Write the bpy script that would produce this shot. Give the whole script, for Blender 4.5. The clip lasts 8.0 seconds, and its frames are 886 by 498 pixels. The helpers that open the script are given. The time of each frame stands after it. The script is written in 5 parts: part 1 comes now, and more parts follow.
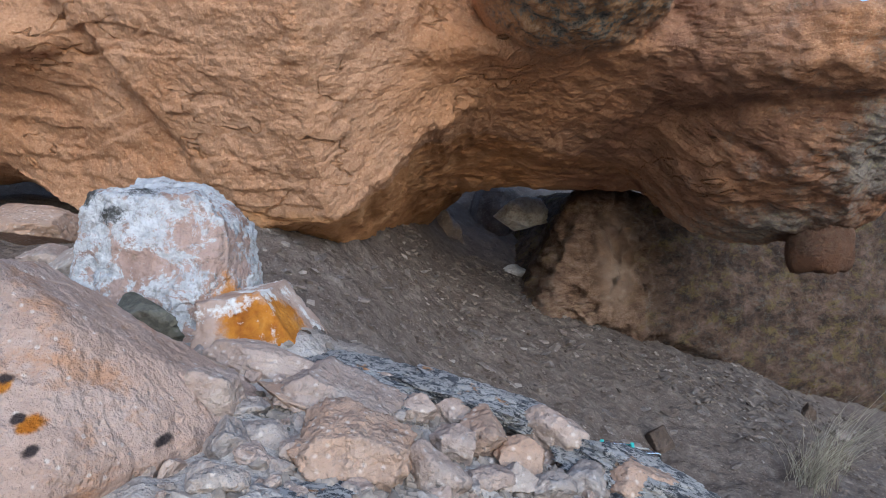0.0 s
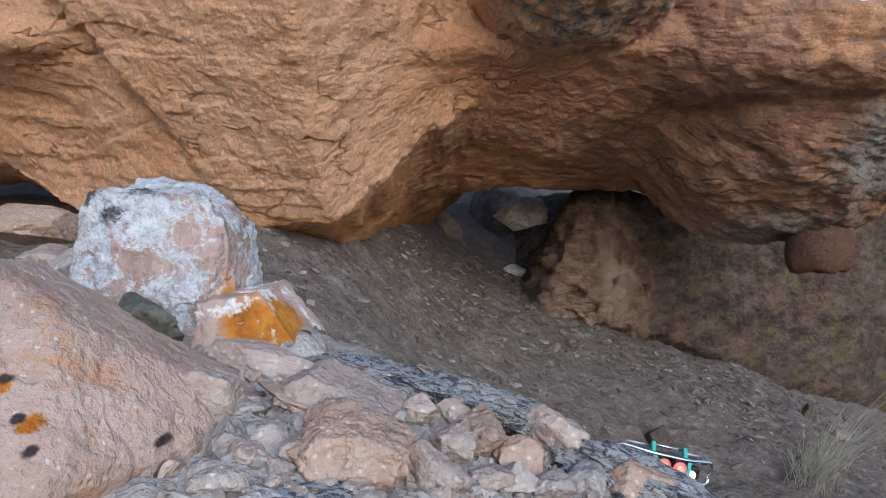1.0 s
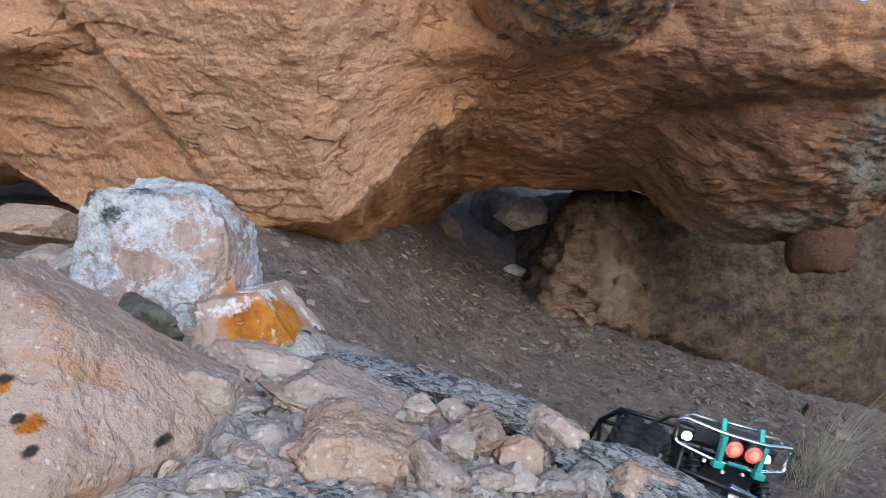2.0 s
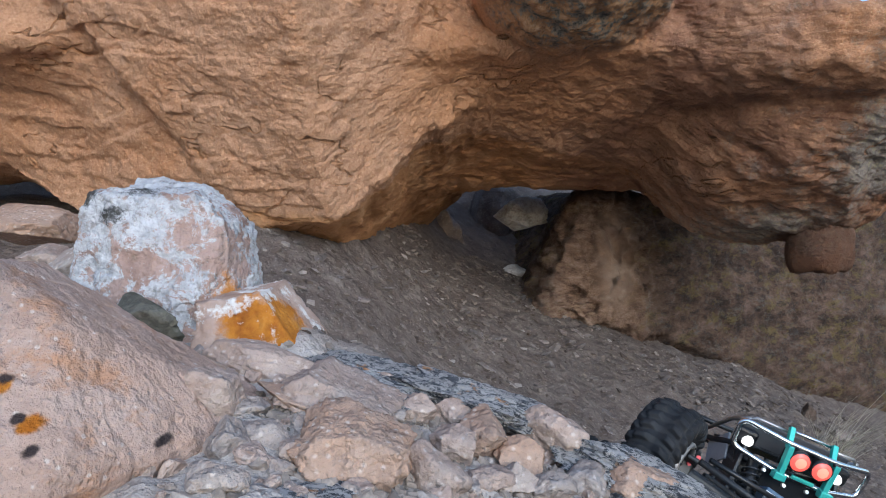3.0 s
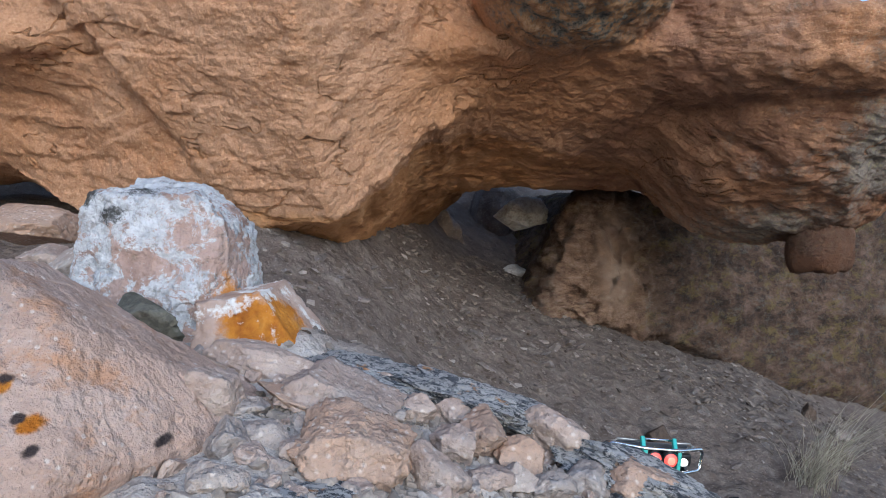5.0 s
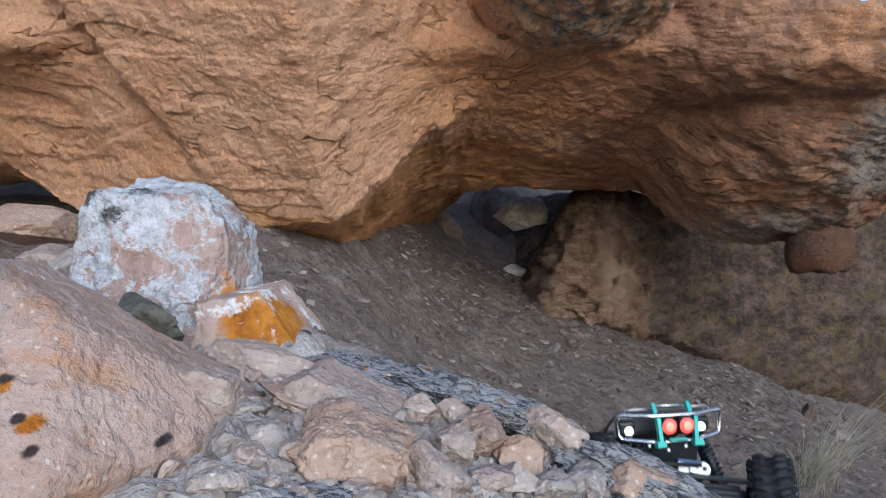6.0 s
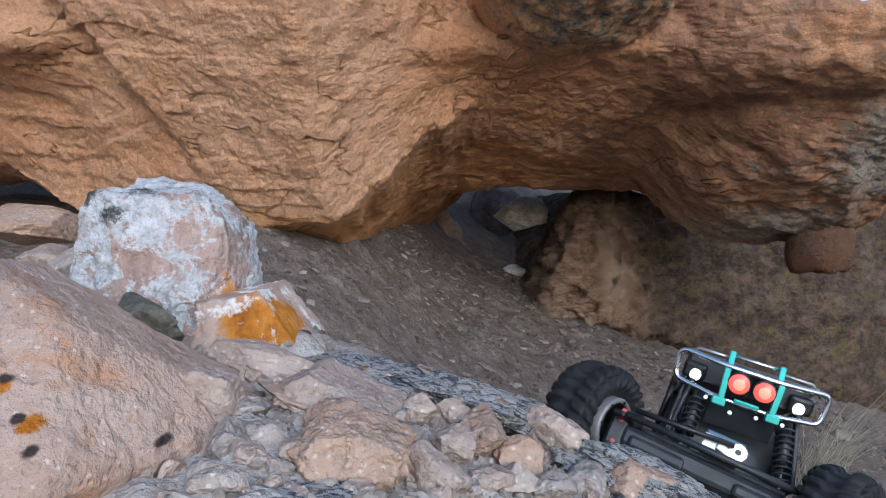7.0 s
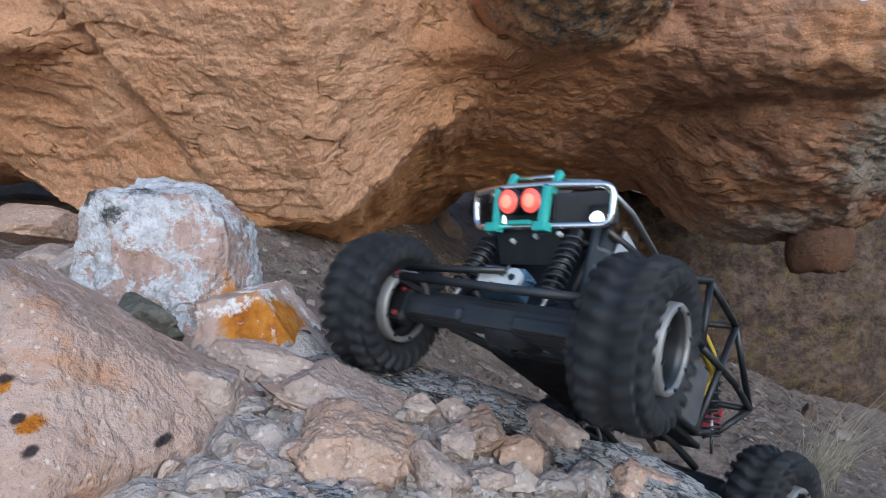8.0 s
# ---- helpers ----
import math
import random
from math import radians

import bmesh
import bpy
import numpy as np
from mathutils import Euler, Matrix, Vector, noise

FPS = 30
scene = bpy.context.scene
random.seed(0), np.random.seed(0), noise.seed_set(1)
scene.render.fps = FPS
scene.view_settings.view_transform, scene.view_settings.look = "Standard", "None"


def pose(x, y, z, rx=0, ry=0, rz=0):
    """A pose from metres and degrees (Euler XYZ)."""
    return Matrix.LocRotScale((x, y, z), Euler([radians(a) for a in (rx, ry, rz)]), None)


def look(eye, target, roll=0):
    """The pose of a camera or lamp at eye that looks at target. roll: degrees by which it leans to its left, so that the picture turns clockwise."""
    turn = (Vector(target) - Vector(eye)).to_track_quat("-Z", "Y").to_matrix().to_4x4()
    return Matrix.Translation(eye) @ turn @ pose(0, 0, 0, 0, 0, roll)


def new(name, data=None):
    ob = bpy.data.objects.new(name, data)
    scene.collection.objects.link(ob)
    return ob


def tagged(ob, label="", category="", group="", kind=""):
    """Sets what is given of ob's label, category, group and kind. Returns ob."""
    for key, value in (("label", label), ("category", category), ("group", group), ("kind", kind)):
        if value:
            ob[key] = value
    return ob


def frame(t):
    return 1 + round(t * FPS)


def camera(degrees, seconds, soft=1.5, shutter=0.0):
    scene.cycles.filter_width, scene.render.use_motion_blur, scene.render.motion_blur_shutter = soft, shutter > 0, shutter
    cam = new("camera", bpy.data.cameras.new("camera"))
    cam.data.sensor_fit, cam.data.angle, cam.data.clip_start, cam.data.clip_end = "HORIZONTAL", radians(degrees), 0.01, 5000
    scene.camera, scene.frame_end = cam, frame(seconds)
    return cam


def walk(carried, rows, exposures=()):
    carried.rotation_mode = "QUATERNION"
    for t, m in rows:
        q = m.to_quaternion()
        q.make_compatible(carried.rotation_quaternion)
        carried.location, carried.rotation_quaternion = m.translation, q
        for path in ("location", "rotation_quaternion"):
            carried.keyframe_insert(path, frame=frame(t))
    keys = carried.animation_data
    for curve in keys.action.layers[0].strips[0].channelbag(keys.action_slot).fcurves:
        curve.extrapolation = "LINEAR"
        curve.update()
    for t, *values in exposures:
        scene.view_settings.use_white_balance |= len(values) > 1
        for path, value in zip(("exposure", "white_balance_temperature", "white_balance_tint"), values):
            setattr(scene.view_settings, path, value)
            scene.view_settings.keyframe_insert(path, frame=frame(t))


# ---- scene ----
# A small radio-controlled crawler climbs out of a dip under a sandstone overhang; the camera stands still.
cam = camera(64, 8.0, soft=1.0, shutter=0.35)
walk(cam, [(0.0, pose(0, 0, 0.40, 90, 0, 0)), (8.0, pose(0, 0, 0.40, 90, 0, 0))], exposures=[(0.0, 0.0, 6100, 10), (8.0, 0.0, 6100, 10)])

# ---- light: open shade under a clear sky, soft light from high behind the camera ----
SUN_TURN, SUN_HIGH = radians(166), radians(24)
world = bpy.data.worlds.new("sky")
scene.world = world
world.use_nodes = True
_nt = world.node_tree
_sky = _nt.nodes.new("ShaderNodeTexSky")
_sky.sky_type = "NISHITA"
_sky.sun_disc = False
_sky.sun_elevation, _sky.sun_rotation = SUN_HIGH, SUN_TURN
_nt.links.new(_sky.outputs[0], _nt.nodes["Background"].inputs[0])
_nt.nodes["Background"].inputs[1].default_value = 0.26
sun = new("sun", bpy.data.lights.new("sun", "SUN"))
sun.data.energy, sun.data.angle, sun.data.color = 1.85, radians(42), (0.58, 0.79, 1.0)
_d = Vector((math.sin(SUN_TURN) * math.cos(SUN_HIGH), math.cos(SUN_TURN) * math.cos(SUN_HIGH), math.sin(SUN_HIGH)))
sun.matrix_world = look(_d * 20, (0, 0, 0))


# ---- numeric noise for shapes ----
def _hash(ix, iy, iz, seed):
    h = (ix.astype(np.int64) * 374761393 + iy.astype(np.int64) * 668265263 + iz.astype(np.int64) * 2147483647 + seed * 974634677) & 0xFFFFFFFF
    h = ((h ^ (h >> 13)) * 1274126177) & 0xFFFFFFFF
    h = ((h ^ (h >> 16)) * 2246822519) & 0xFFFFFFFF
    return ((h ^ (h >> 15)) & 0xFFFFFF) / float(0xFFFFFF) * 2 - 1


def vnoise(p, seed=0):
    """Value noise, -1 to 1, at the rows of p."""
    f = np.floor(p)
    t = p - f
    t = t * t * t * (t * (t * 6 - 15) + 10)
    x, y, z = f[:, 0], f[:, 1], f[:, 2]
    a = 0
    for dz in (0, 1):
        wz = t[:, 2] if dz else 1 - t[:, 2]
        for dy in (0, 1):
            wy = t[:, 1] if dy else 1 - t[:, 1]
            for dx in (0, 1):
                wx = t[:, 0] if dx else 1 - t[:, 0]
                a = a + wx * wy * wz * _hash(x + dx, y + dy, z + dz, seed)
    return a


TWIST = np.array([[0.36, 0.48, -0.8], [-0.8, 0.6, 0.0], [0.48, 0.64, 0.6]])


def fbm(p, octaves=4, seed=0, gain=0.5):
    a, amp, q = 0, 1.0, np.array(p, float)
    for k in range(octaves):
        a = a + amp * vnoise(q, seed + k)
        q = q @ TWIST.T * 2.03 + 7.1
        amp *= gain
    return a


def crease(p, octaves=3, seed=0):
    """Thin wandering lines: 1 on the line, falling to 0."""
    n = np.abs(fbm(p, octaves, seed))
    return np.clip(1 - n / 0.06, 0, 1)


def smax(a, b, k):
    h = np.clip(0.5 + 0.5 * (a - b) / k, 0, 1)
    return b + (a - b) * h + k * h * (1 - h)


def smin(a, b, k):
    return -smax(-a, -b, k)


def smooth(x, a, b):
    t = np.clip((x - a) / (b - a), 0, 1)
    return t * t * (3 - 2 * t)


# ---- mesh helpers ----
def grid_mesh(name, verts, quads, tris=None):
    me = bpy.data.meshes.new(name)
    nq, nt = len(quads), 0 if tris is None else len(tris)
    loops = quads.ravel() if tris is None else np.concatenate([quads.ravel(), tris.ravel()])
    me.vertices.add(len(verts))
    me.vertices.foreach_set("co", np.ascontiguousarray(verts, dtype=np.float32).ravel())
    me.loops.add(len(loops))
    me.loops.foreach_set("vertex_index", loops.astype(np.int32))
    me.polygons.add(nq + nt)
    start = np.arange(nq) * 4
    if nt:
        start = np.concatenate([start, nq * 4 + np.arange(nt) * 3])
    me.polygons.foreach_set("loop_start", start.astype(np.int32))
    me.polygons.foreach_set("use_smooth", np.ones(nq + nt, dtype=bool))
    me.update(calc_edges=True)
    me.validate()
    return me


def normals_of(me):
    n = np.empty(len(me.vertices) * 3, dtype=np.float32)
    me.vertices.foreach_get("normal", n)
    return n.reshape(-1, 3).astype(float)


def push(me, how):
    """Move the vertices along their normals by how(points, normals)."""
    co = np.empty(len(me.vertices) * 3, dtype=np.float32)
    me.vertices.foreach_get("co", co)
    co = co.reshape(-1, 3).astype(float)
    n = normals_of(me)
    co = co + n * how(co, n)[:, None]
    me.vertices.foreach_set("co", co.astype(np.float32).ravel())
    me.update()


def sphere_dirs(rings, sectors, axis):
    """Directions on a sphere round an axis, with the faces that join them."""
    s = np.arange(1, rings) / rings * np.pi
    a = np.arange(sectors) / sectors * 2 * np.pi
    S, A = np.meshgrid(s, a, indexing="ij")
    d = np.stack([np.sin(S) * np.cos(A), np.sin(S) * np.sin(A), np.cos(S)], -1).reshape(-1, 3)
    d = np.concatenate([d, [[0, 0, 1]], [[0, 0, -1]]])
    q = np.array(Vector(axis).to_track_quat("Z", "Y").to_matrix())
    i = np.arange(rings - 2)[:, None] * sectors + np.arange(sectors)[None]
    j = np.arange(rings - 2)[:, None] * sectors + (np.arange(sectors)[None] + 1) % sectors
    quads = np.stack([i, i + sectors, j + sectors, j], -1).reshape(-1, 4)
    k = np.arange(sectors)
    k1 = (k + 1) % sectors
    last = (rings - 2) * sectors
    n = len(d)
    tris = np.concatenate([np.stack([np.full(sectors, n - 2), k, k1], -1), np.stack([np.full(sectors, n - 1), last + k1, last + k], -1)])
    return d @ q.T, quads, tris


def front_dirs(rings, sectors, axis, wide=1.85, share=0.86):
    """As sphere_dirs, with most of the rings spread evenly over the side that faces the axis."""
    n = int(rings * share)
    s = np.concatenate([np.arange(1, n + 1) / n * wide, wide + np.arange(1, rings - n) / (rings - n) * (np.pi - wide)])
    d, quads, tris = sphere_dirs(rings, sectors, axis)
    a = np.arange(sectors) / sectors * 2 * np.pi
    S, A = np.meshgrid(s, a, indexing="ij")
    e = np.stack([np.sin(S) * np.cos(A), np.sin(S) * np.sin(A), np.cos(S)], -1).reshape(-1, 3)
    q = np.array(Vector(axis).to_track_quat("Z", "Y").to_matrix())
    d[:-2] = e @ q.T
    return d, quads, tris


def march(field, c, d, r, rounds):
    live = np.arange(len(d))
    for _ in range(rounds):
        f = field(c[live] + d[live] * r[live, None])
        r[live] = np.maximum(r[live] - np.clip(f, -0.02, None) * 0.8, 0.02)
        live = live[np.abs(f) > 0.0005]
        if not len(live):
            break
    return r


def solid_from(name, field, centre, axis, rings, sectors, reach, spine=(0, 0, 0)):
    """A closed surface where field() is 0, found along rays that come in to places along a spine; first coarsely, then finely."""
    d, quads, tris = front_dirs(rings, sectors, axis)
    c = np.array(centre, float) + d * np.array(spine, float)
    rows, k = rings - 1, 4
    ids = np.arange(rows * sectors).reshape(rows, sectors)[::k, ::k]
    coarse = ids.ravel()
    rc = march(field, c[coarse], d[coarse], np.full(len(coarse), reach, float), 70).reshape(ids.shape)
    near = np.max([np.roll(rc, j, 1) for j in (-1, 0, 1)], axis=0)
    near = np.max([near, np.concatenate([near[1:], near[-1:]]), np.concatenate([near[:1], near[:-1]])], axis=0)
    r = np.repeat(np.repeat(near, k, 0), k, 1)[:rows, :sectors].ravel()
    r = np.concatenate([r, [near[0].max(), near[-1].max()]]) + 0.01
    r = march(field, c, d, r, 30)
    return grid_mesh(name, c + d * r[:, None], quads, tris)


def cube_dirs(n):
    """Directions on a sphere from a cube's even grid; shared by all the smaller rocks."""
    g = np.tan(np.linspace(-1, 1, n + 1) * np.pi / 4)
    index, verts, quads = {}, [], []
    for ax in range(3):
        for sg in (-1, 1):
            ids = np.empty((n + 1, n + 1), int)
            for i in range(n + 1):
                for j in range(n + 1):
                    v = [0.0, 0.0, 0.0]
                    v[ax], v[(ax + 1) % 3], v[(ax + 2) % 3] = sg, g[i], g[j]
                    key = tuple(round(c, 5) for c in v)
                    if key not in index:
                        index[key] = len(verts)
                        verts.append(v)
                    ids[i, j] = index[key]
            a, b, c2, e = ids[:-1, :-1], ids[1:, :-1], ids[1:, 1:], ids[:-1, 1:]
            q = np.stack([a, b, c2, e] if sg > 0 else [a, e, c2, b], -1).reshape(-1, 4)
            quads.append(q)
    v = np.array(verts)
    return v / np.linalg.norm(v, axis=1)[:, None], np.concatenate(quads)


DIRS = {}


def rock_mesh(name, size, seed, n=20, planes=15, edge=0.010, rough=0.075, extra=None, grain=1.0):
    """An angular stone: a ball cut by planes, with softened edges and a broken surface. size: its three half lengths."""
    if n not in DIRS:
        DIRS[n] = cube_dirs(n)
    d, quads = DIRS[n]
    rs = np.random.RandomState(seed)
    cuts = rs.normal(size=(planes, 3))
    cuts /= np.linalg.norm(cuts, axis=1)[:, None]
    depth = rs.uniform(0.52, 0.9, planes)
    cuts = [(c, h) for c, h in zip(cuts, depth)] + list(extra or [])
    inv = np.full(len(d), 0.84)
    for c, h in cuts:
        c = np.array(c, float)
        c = c / np.linalg.norm(c)
        inv = smax(inv, d @ c / h, edge * 2)
    p = d / inv[:, None]
    o = rs.uniform(-50, 50, 3)
    f = fbm(p * 2.4 + o, 3, seed + 9) * 2.5
    f = (np.floor(f) + smooth(f - np.floor(f), 0.0, 0.15)) / 2.5
    k = 1 + rough * 0.25 * fbm(p * 2.0 + o, 4, seed) + rough * 0.6 * f - rough * 0.5 * crease(p * 1.6 + o, 3, seed + 4)
    k = k + rough * 0.3 * grain * fbm(p * 9 + o, 4, seed + 20, 0.6)
    p = p * k[:, None] * np.array(size, float)
    return grid_mesh(name, p, quads)


# ---- materials ----
def material(name):
    m = bpy.data.materials.new(name)
    m.use_nodes = True
    nt = m.node_tree
    return m, nt, nt.nodes["Principled BSDF"]


class Nodes:
    """Short forms for the node tree of one material."""

    def __init__(self, nt, space="Object"):
        self.nt = nt
        self.co = nt.nodes.new("ShaderNodeTexCoord").outputs[space]

    def add(self, kind, **values):
        n = self.nt.nodes.new(kind)
        for k, v in values.items():
            n.inputs[k].default_value = v
        return n

    def link(self, a, b):
        self.nt.links.new(a, b)

    def noise(self, scale, detail=6, rough=0.6, stretch=None, offset=(0, 0, 0), turn=(0, 0, 0), distort=0.0):
        m = self.nt.nodes.new("ShaderNodeMapping")
        m.inputs["Location"].default_value = offset
        m.inputs["Rotation"].default_value = turn
        m.inputs["Scale"].default_value = stretch or (1, 1, 1)
        self.link(self.co, m.inputs["Vector"])
        n = self.add("ShaderNodeTexNoise", Scale=scale, Detail=detail, Roughness=rough, Distortion=distort)
        self.link(m.outputs[0], n.inputs["Vector"])
        return n.outputs["Fac"]

    def cells(self, scale, feature="F1", stretch=None, rand=1.0):
        m = self.nt.nodes.new("ShaderNodeMapping")
        m.inputs["Scale"].default_value = stretch or (1, 1, 1)
        self.link(self.co, m.inputs["Vector"])
        n = self.nt.nodes.new("ShaderNodeTexVoronoi")
        n.feature = feature
        n.inputs["Scale"].default_value = scale
        n.inputs["Randomness"].default_value = rand
        self.link(m.outputs[0], n.inputs["Vector"])
        return n

    def ramp(self, fac, *stops):
        r = self.nt.nodes.new("ShaderNodeValToRGB")
        e = r.color_ramp.elements
        while len(e) < len(stops):
            e.new(0.5)
        for el, (pos, c) in zip(e, stops):
            el.position = pos
            el.color = (*c, 1) if isinstance(c, tuple) else (c, c, c, 1)
        self.link(fac, r.inputs[0])
        return r.outputs[0]

    def mix(self, fac, a, b, kind="MIX"):
        n = self.nt.nodes.new("ShaderNodeMix")
        n.data_type, n.blend_type = "RGBA", kind
        for slot, v in ((0, fac), (6, a), (7, b)):
            if isinstance(v, (int, float)):
                n.inputs[slot].default_value = v
            elif isinstance(v, tuple):
                n.inputs[slot].default_value = (*v, 1)
            else:
                self.link(v, n.inputs[slot])
        return n.outputs[2]

    def math(self, op, a, b=0.0, clamp=False):
        n = self.nt.nodes.new("ShaderNodeMath")
        n.operation, n.use_clamp = op, clamp
        for slot, v in ((0, a), (1, b)):
            if isinstance(v, (int, float)):
                n.inputs[slot].default_value = v
            else:
                self.link(v, n.inputs[slot])
        return n.outputs[0]

    def axis(self, a, b, which, wobble=None, amount=0.0):
        """0 to 1 between the places a and b along an axis of the object, with an uneven edge."""
        s = self.nt.nodes.new("ShaderNodeSeparateXYZ")
        self.link(self.co, s.inputs[0])
        v = s.outputs["XYZ".index(which)]
        if wobble is not None:
            v = self.math("ADD", v, self.math("MULTIPLY", self.math("SUBTRACT", wobble, 0.5), amount))
        n = self.nt.nodes.new("ShaderNodeMapRange")
        n.interpolation_type = "SMOOTHSTEP"
        n.inputs["From Min"].default_value, n.inputs["From Max"].default_value = a, b
        self.link(v, n.inputs["Value"])
        return n.outputs[0]

    def patch(self, centre, radius, wobble, amount=1.0, soft=0.25):
        """A blot: 1 inside, 0 outside, with an uneven edge. radius: three half lengths."""
        m = self.nt.nodes.new("ShaderNodeMapping")
        m.vector_type = "TEXTURE"
        m.inputs["Location"].default_value = centre
        m.inputs["Scale"].default_value = radius
        self.link(self.co, m.inputs["Vector"])
        n = self.nt.nodes.new("ShaderNodeVectorMath")
        n.operation = "LENGTH"
        self.link(m.outputs[0], n.inputs[0])
        v = self.math("ADD", n.outputs["Value"], self.math("MULTIPLY", self.math("SUBTRACT", wobble, 0.5), amount))
        r = self.nt.nodes.new("ShaderNodeMapRange")
        r.interpolation_type = "SMOOTHSTEP"
        r.inputs["From Min"].default_value, r.inputs["From Max"].default_value = 1 + soft, 1 - soft
        self.link(v, r.inputs["Value"])
        return r.outputs[0]

    def half(self, normal, point, wobble, amount, soft):
        """1 on the side of a plane to which its normal points, 0 on the other, with an uneven edge."""
        n = self.nt.nodes.new("ShaderNodeVectorMath")
        n.operation = "DOT_PRODUCT"
        u = Vector(normal).normalized()
        self.link(self.co, n.inputs[0])
        n.inputs[1].default_value = u
        v = self.math("ADD", n.outputs["Value"], self.math("MULTIPLY", self.math("SUBTRACT", wobble, 0.5), amount))
        r = self.nt.nodes.new("ShaderNodeMapRange")
        r.interpolation_type = "SMOOTHSTEP"
        off = u.dot(Vector(point))
        r.inputs["From Min"].default_value, r.inputs["From Max"].default_value = off - soft, off + soft
        self.link(v, r.inputs["Value"])
        return r.outputs[0]

    def terrace(self, fac, steps, edge):
        """Flat treads with sharp edges between them, out of a smooth field."""
        v = self.math("MULTIPLY", fac, steps)
        r = self.ramp(self.math("FRACT", v), (0.0, 0.0), (edge, 1.0))
        return self.math("MULTIPLY", self.math("ADD", self.math("FLOOR", v), r), 1.0 / steps)

    def bump(self, height, strength, distance, after=None):
        b = self.add("ShaderNodeBump", Strength=strength, Distance=distance)
        self.link(height, b.inputs["Height"])
        if after is not None:
            self.link(after, b.inputs["Normal"])
        return b.outputs[0]


def finish(nt, bsdf, colour, normal=None, rough=0.9, spec=0.25):
    nt.links.new(colour, bsdf.inputs["Base Color"])
    if normal is not None:
        nt.links.new(normal, bsdf.inputs["Normal"])
    if isinstance(rough, (int, float)):
        bsdf.inputs["Roughness"].default_value = rough
    else:
        nt.links.new(rough, bsdf.inputs["Roughness"])
    bsdf.inputs["Specular IOR Level"].default_value = spec


def make_sandstone():
    m, nt, b = material("sandstone")
    n = Nodes(nt)
    big = n.noise(2.2, 5, 0.6)
    mid = n.noise(9, 7, 0.68, offset=(3, 1, 7))
    fine = n.noise(130, 5, 0.75)
    base = n.ramp(mid, (0.30, (0.396, 0.185, 0.095)), (0.5, (0.500, 0.258, 0.142)), (0.70, (0.559, 0.310, 0.180)))
    base = n.mix(n.ramp(big, (0.38, 0.0), (0.62, 0.7)), base, (0.484, 0.284, 0.180))
    base = n.mix(n.ramp(n.noise(3.4, 6, 0.65, offset=(1, 9, 2)), (0.5, 0.0), (0.66, 0.55)), base, (0.484, 0.211, 0.090))
    base = n.mix(n.ramp(fine, (0.40, 0.38), (0.52, 0.0)), base, (0.267, 0.123, 0.058))
    base = n.mix(n.ramp(n.noise(210, 4, 0.7, offset=(3, 1, 1)), (0.54, 0.0), (0.66, 0.5)), base, (0.732, 0.459, 0.274))
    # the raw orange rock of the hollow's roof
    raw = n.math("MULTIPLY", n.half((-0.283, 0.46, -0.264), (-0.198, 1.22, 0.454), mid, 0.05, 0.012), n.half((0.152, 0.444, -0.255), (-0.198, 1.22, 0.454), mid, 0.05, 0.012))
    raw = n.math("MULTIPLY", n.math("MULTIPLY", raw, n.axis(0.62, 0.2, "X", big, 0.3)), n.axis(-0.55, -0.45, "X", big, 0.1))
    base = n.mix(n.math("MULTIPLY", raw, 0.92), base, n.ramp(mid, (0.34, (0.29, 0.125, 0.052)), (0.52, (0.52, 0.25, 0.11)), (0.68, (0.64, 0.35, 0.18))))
    rust = n.patch((0.13, 1.30, 0.70), (0.20, 0.25, 0.12), big, 1.2, 0.5)
    base = n.mix(n.math("MULTIPLY", rust, 0.55), base, (0.50, 0.235, 0.105))
    # desert varnish and weathering towards the open end of the boulder
    streak = n.noise(5.5, 7, 0.72, offset=(5, 5, 1), distort=0.4)
    varnish = n.math("MULTIPLY", n.axis(0.18, 0.40, "X", big, 0.30), n.ramp(streak, (0.36, 0.12), (0.58, 0.85)))
    dark = n.ramp(n.noise(15, 7, 0.72, offset=(2, 8, 3)), (0.3, (0.105, 0.050, 0.034)), (0.5, (0.24, 0.115, 0.072)), (0.72, (0.42, 0.22, 0.132)))
    base = n.mix(varnish, base, dark)
    lw = n.noise(30, 7, 0.8)
    speck = n.ramp(n.noise(75, 5, 0.75), (0.34, (0.09, 0.085, 0.08)), (0.52, (0.27, 0.26, 0.235)), (0.68, (0.38, 0.35, 0.22)))
    end = n.axis(0.42, 0.6, "X", big, 0.3)
    base = n.mix(n.math("MULTIPLY", end, n.ramp(n.noise(21, 7, 0.78, offset=(7, 3, 3)), (0.54, 0.0), (0.62, 0.4))), base, speck)
    lich = n.patch((0.79, 1.2, 0.575), (0.085, 0.4, 0.085), lw, 3.0, 0.4)
    lich2 = n.patch((0.66, 1.25, 0.435), (0.22, 0.4, 0.045), lw, 3.2, 0.5)
    base = n.mix(n.math("MULTIPLY", n.math("MAXIMUM", lich, lich2), 0.75), base, speck)
    kw = n.noise(18, 5, 0.7, offset=(1, 4, 4))
    knob = n.patch((0.215, 1.00, 0.83), (0.21, 0.26, 0.14), kw, 0.9)
    kc = n.ramp(n.noise(36, 6, 0.8, offset=(9, 0, 2)), (0.38, (0.085, 0.078, 0.068)), (0.46, (0.25, 0.215, 0.17)), (0.53, (0.40, 0.21, 0.10)), (0.64, (0.52, 0.34, 0.21)))
    base = n.mix(knob, base, kc)
    rw = n.patch((0.80, 1.15, 0.78), (0.09, 0.4, 0.10), lw, 3.0)
    base = n.mix(n.math("MULTIPLY", rw, 0.7), base, (0.40, 0.13, 0.045))
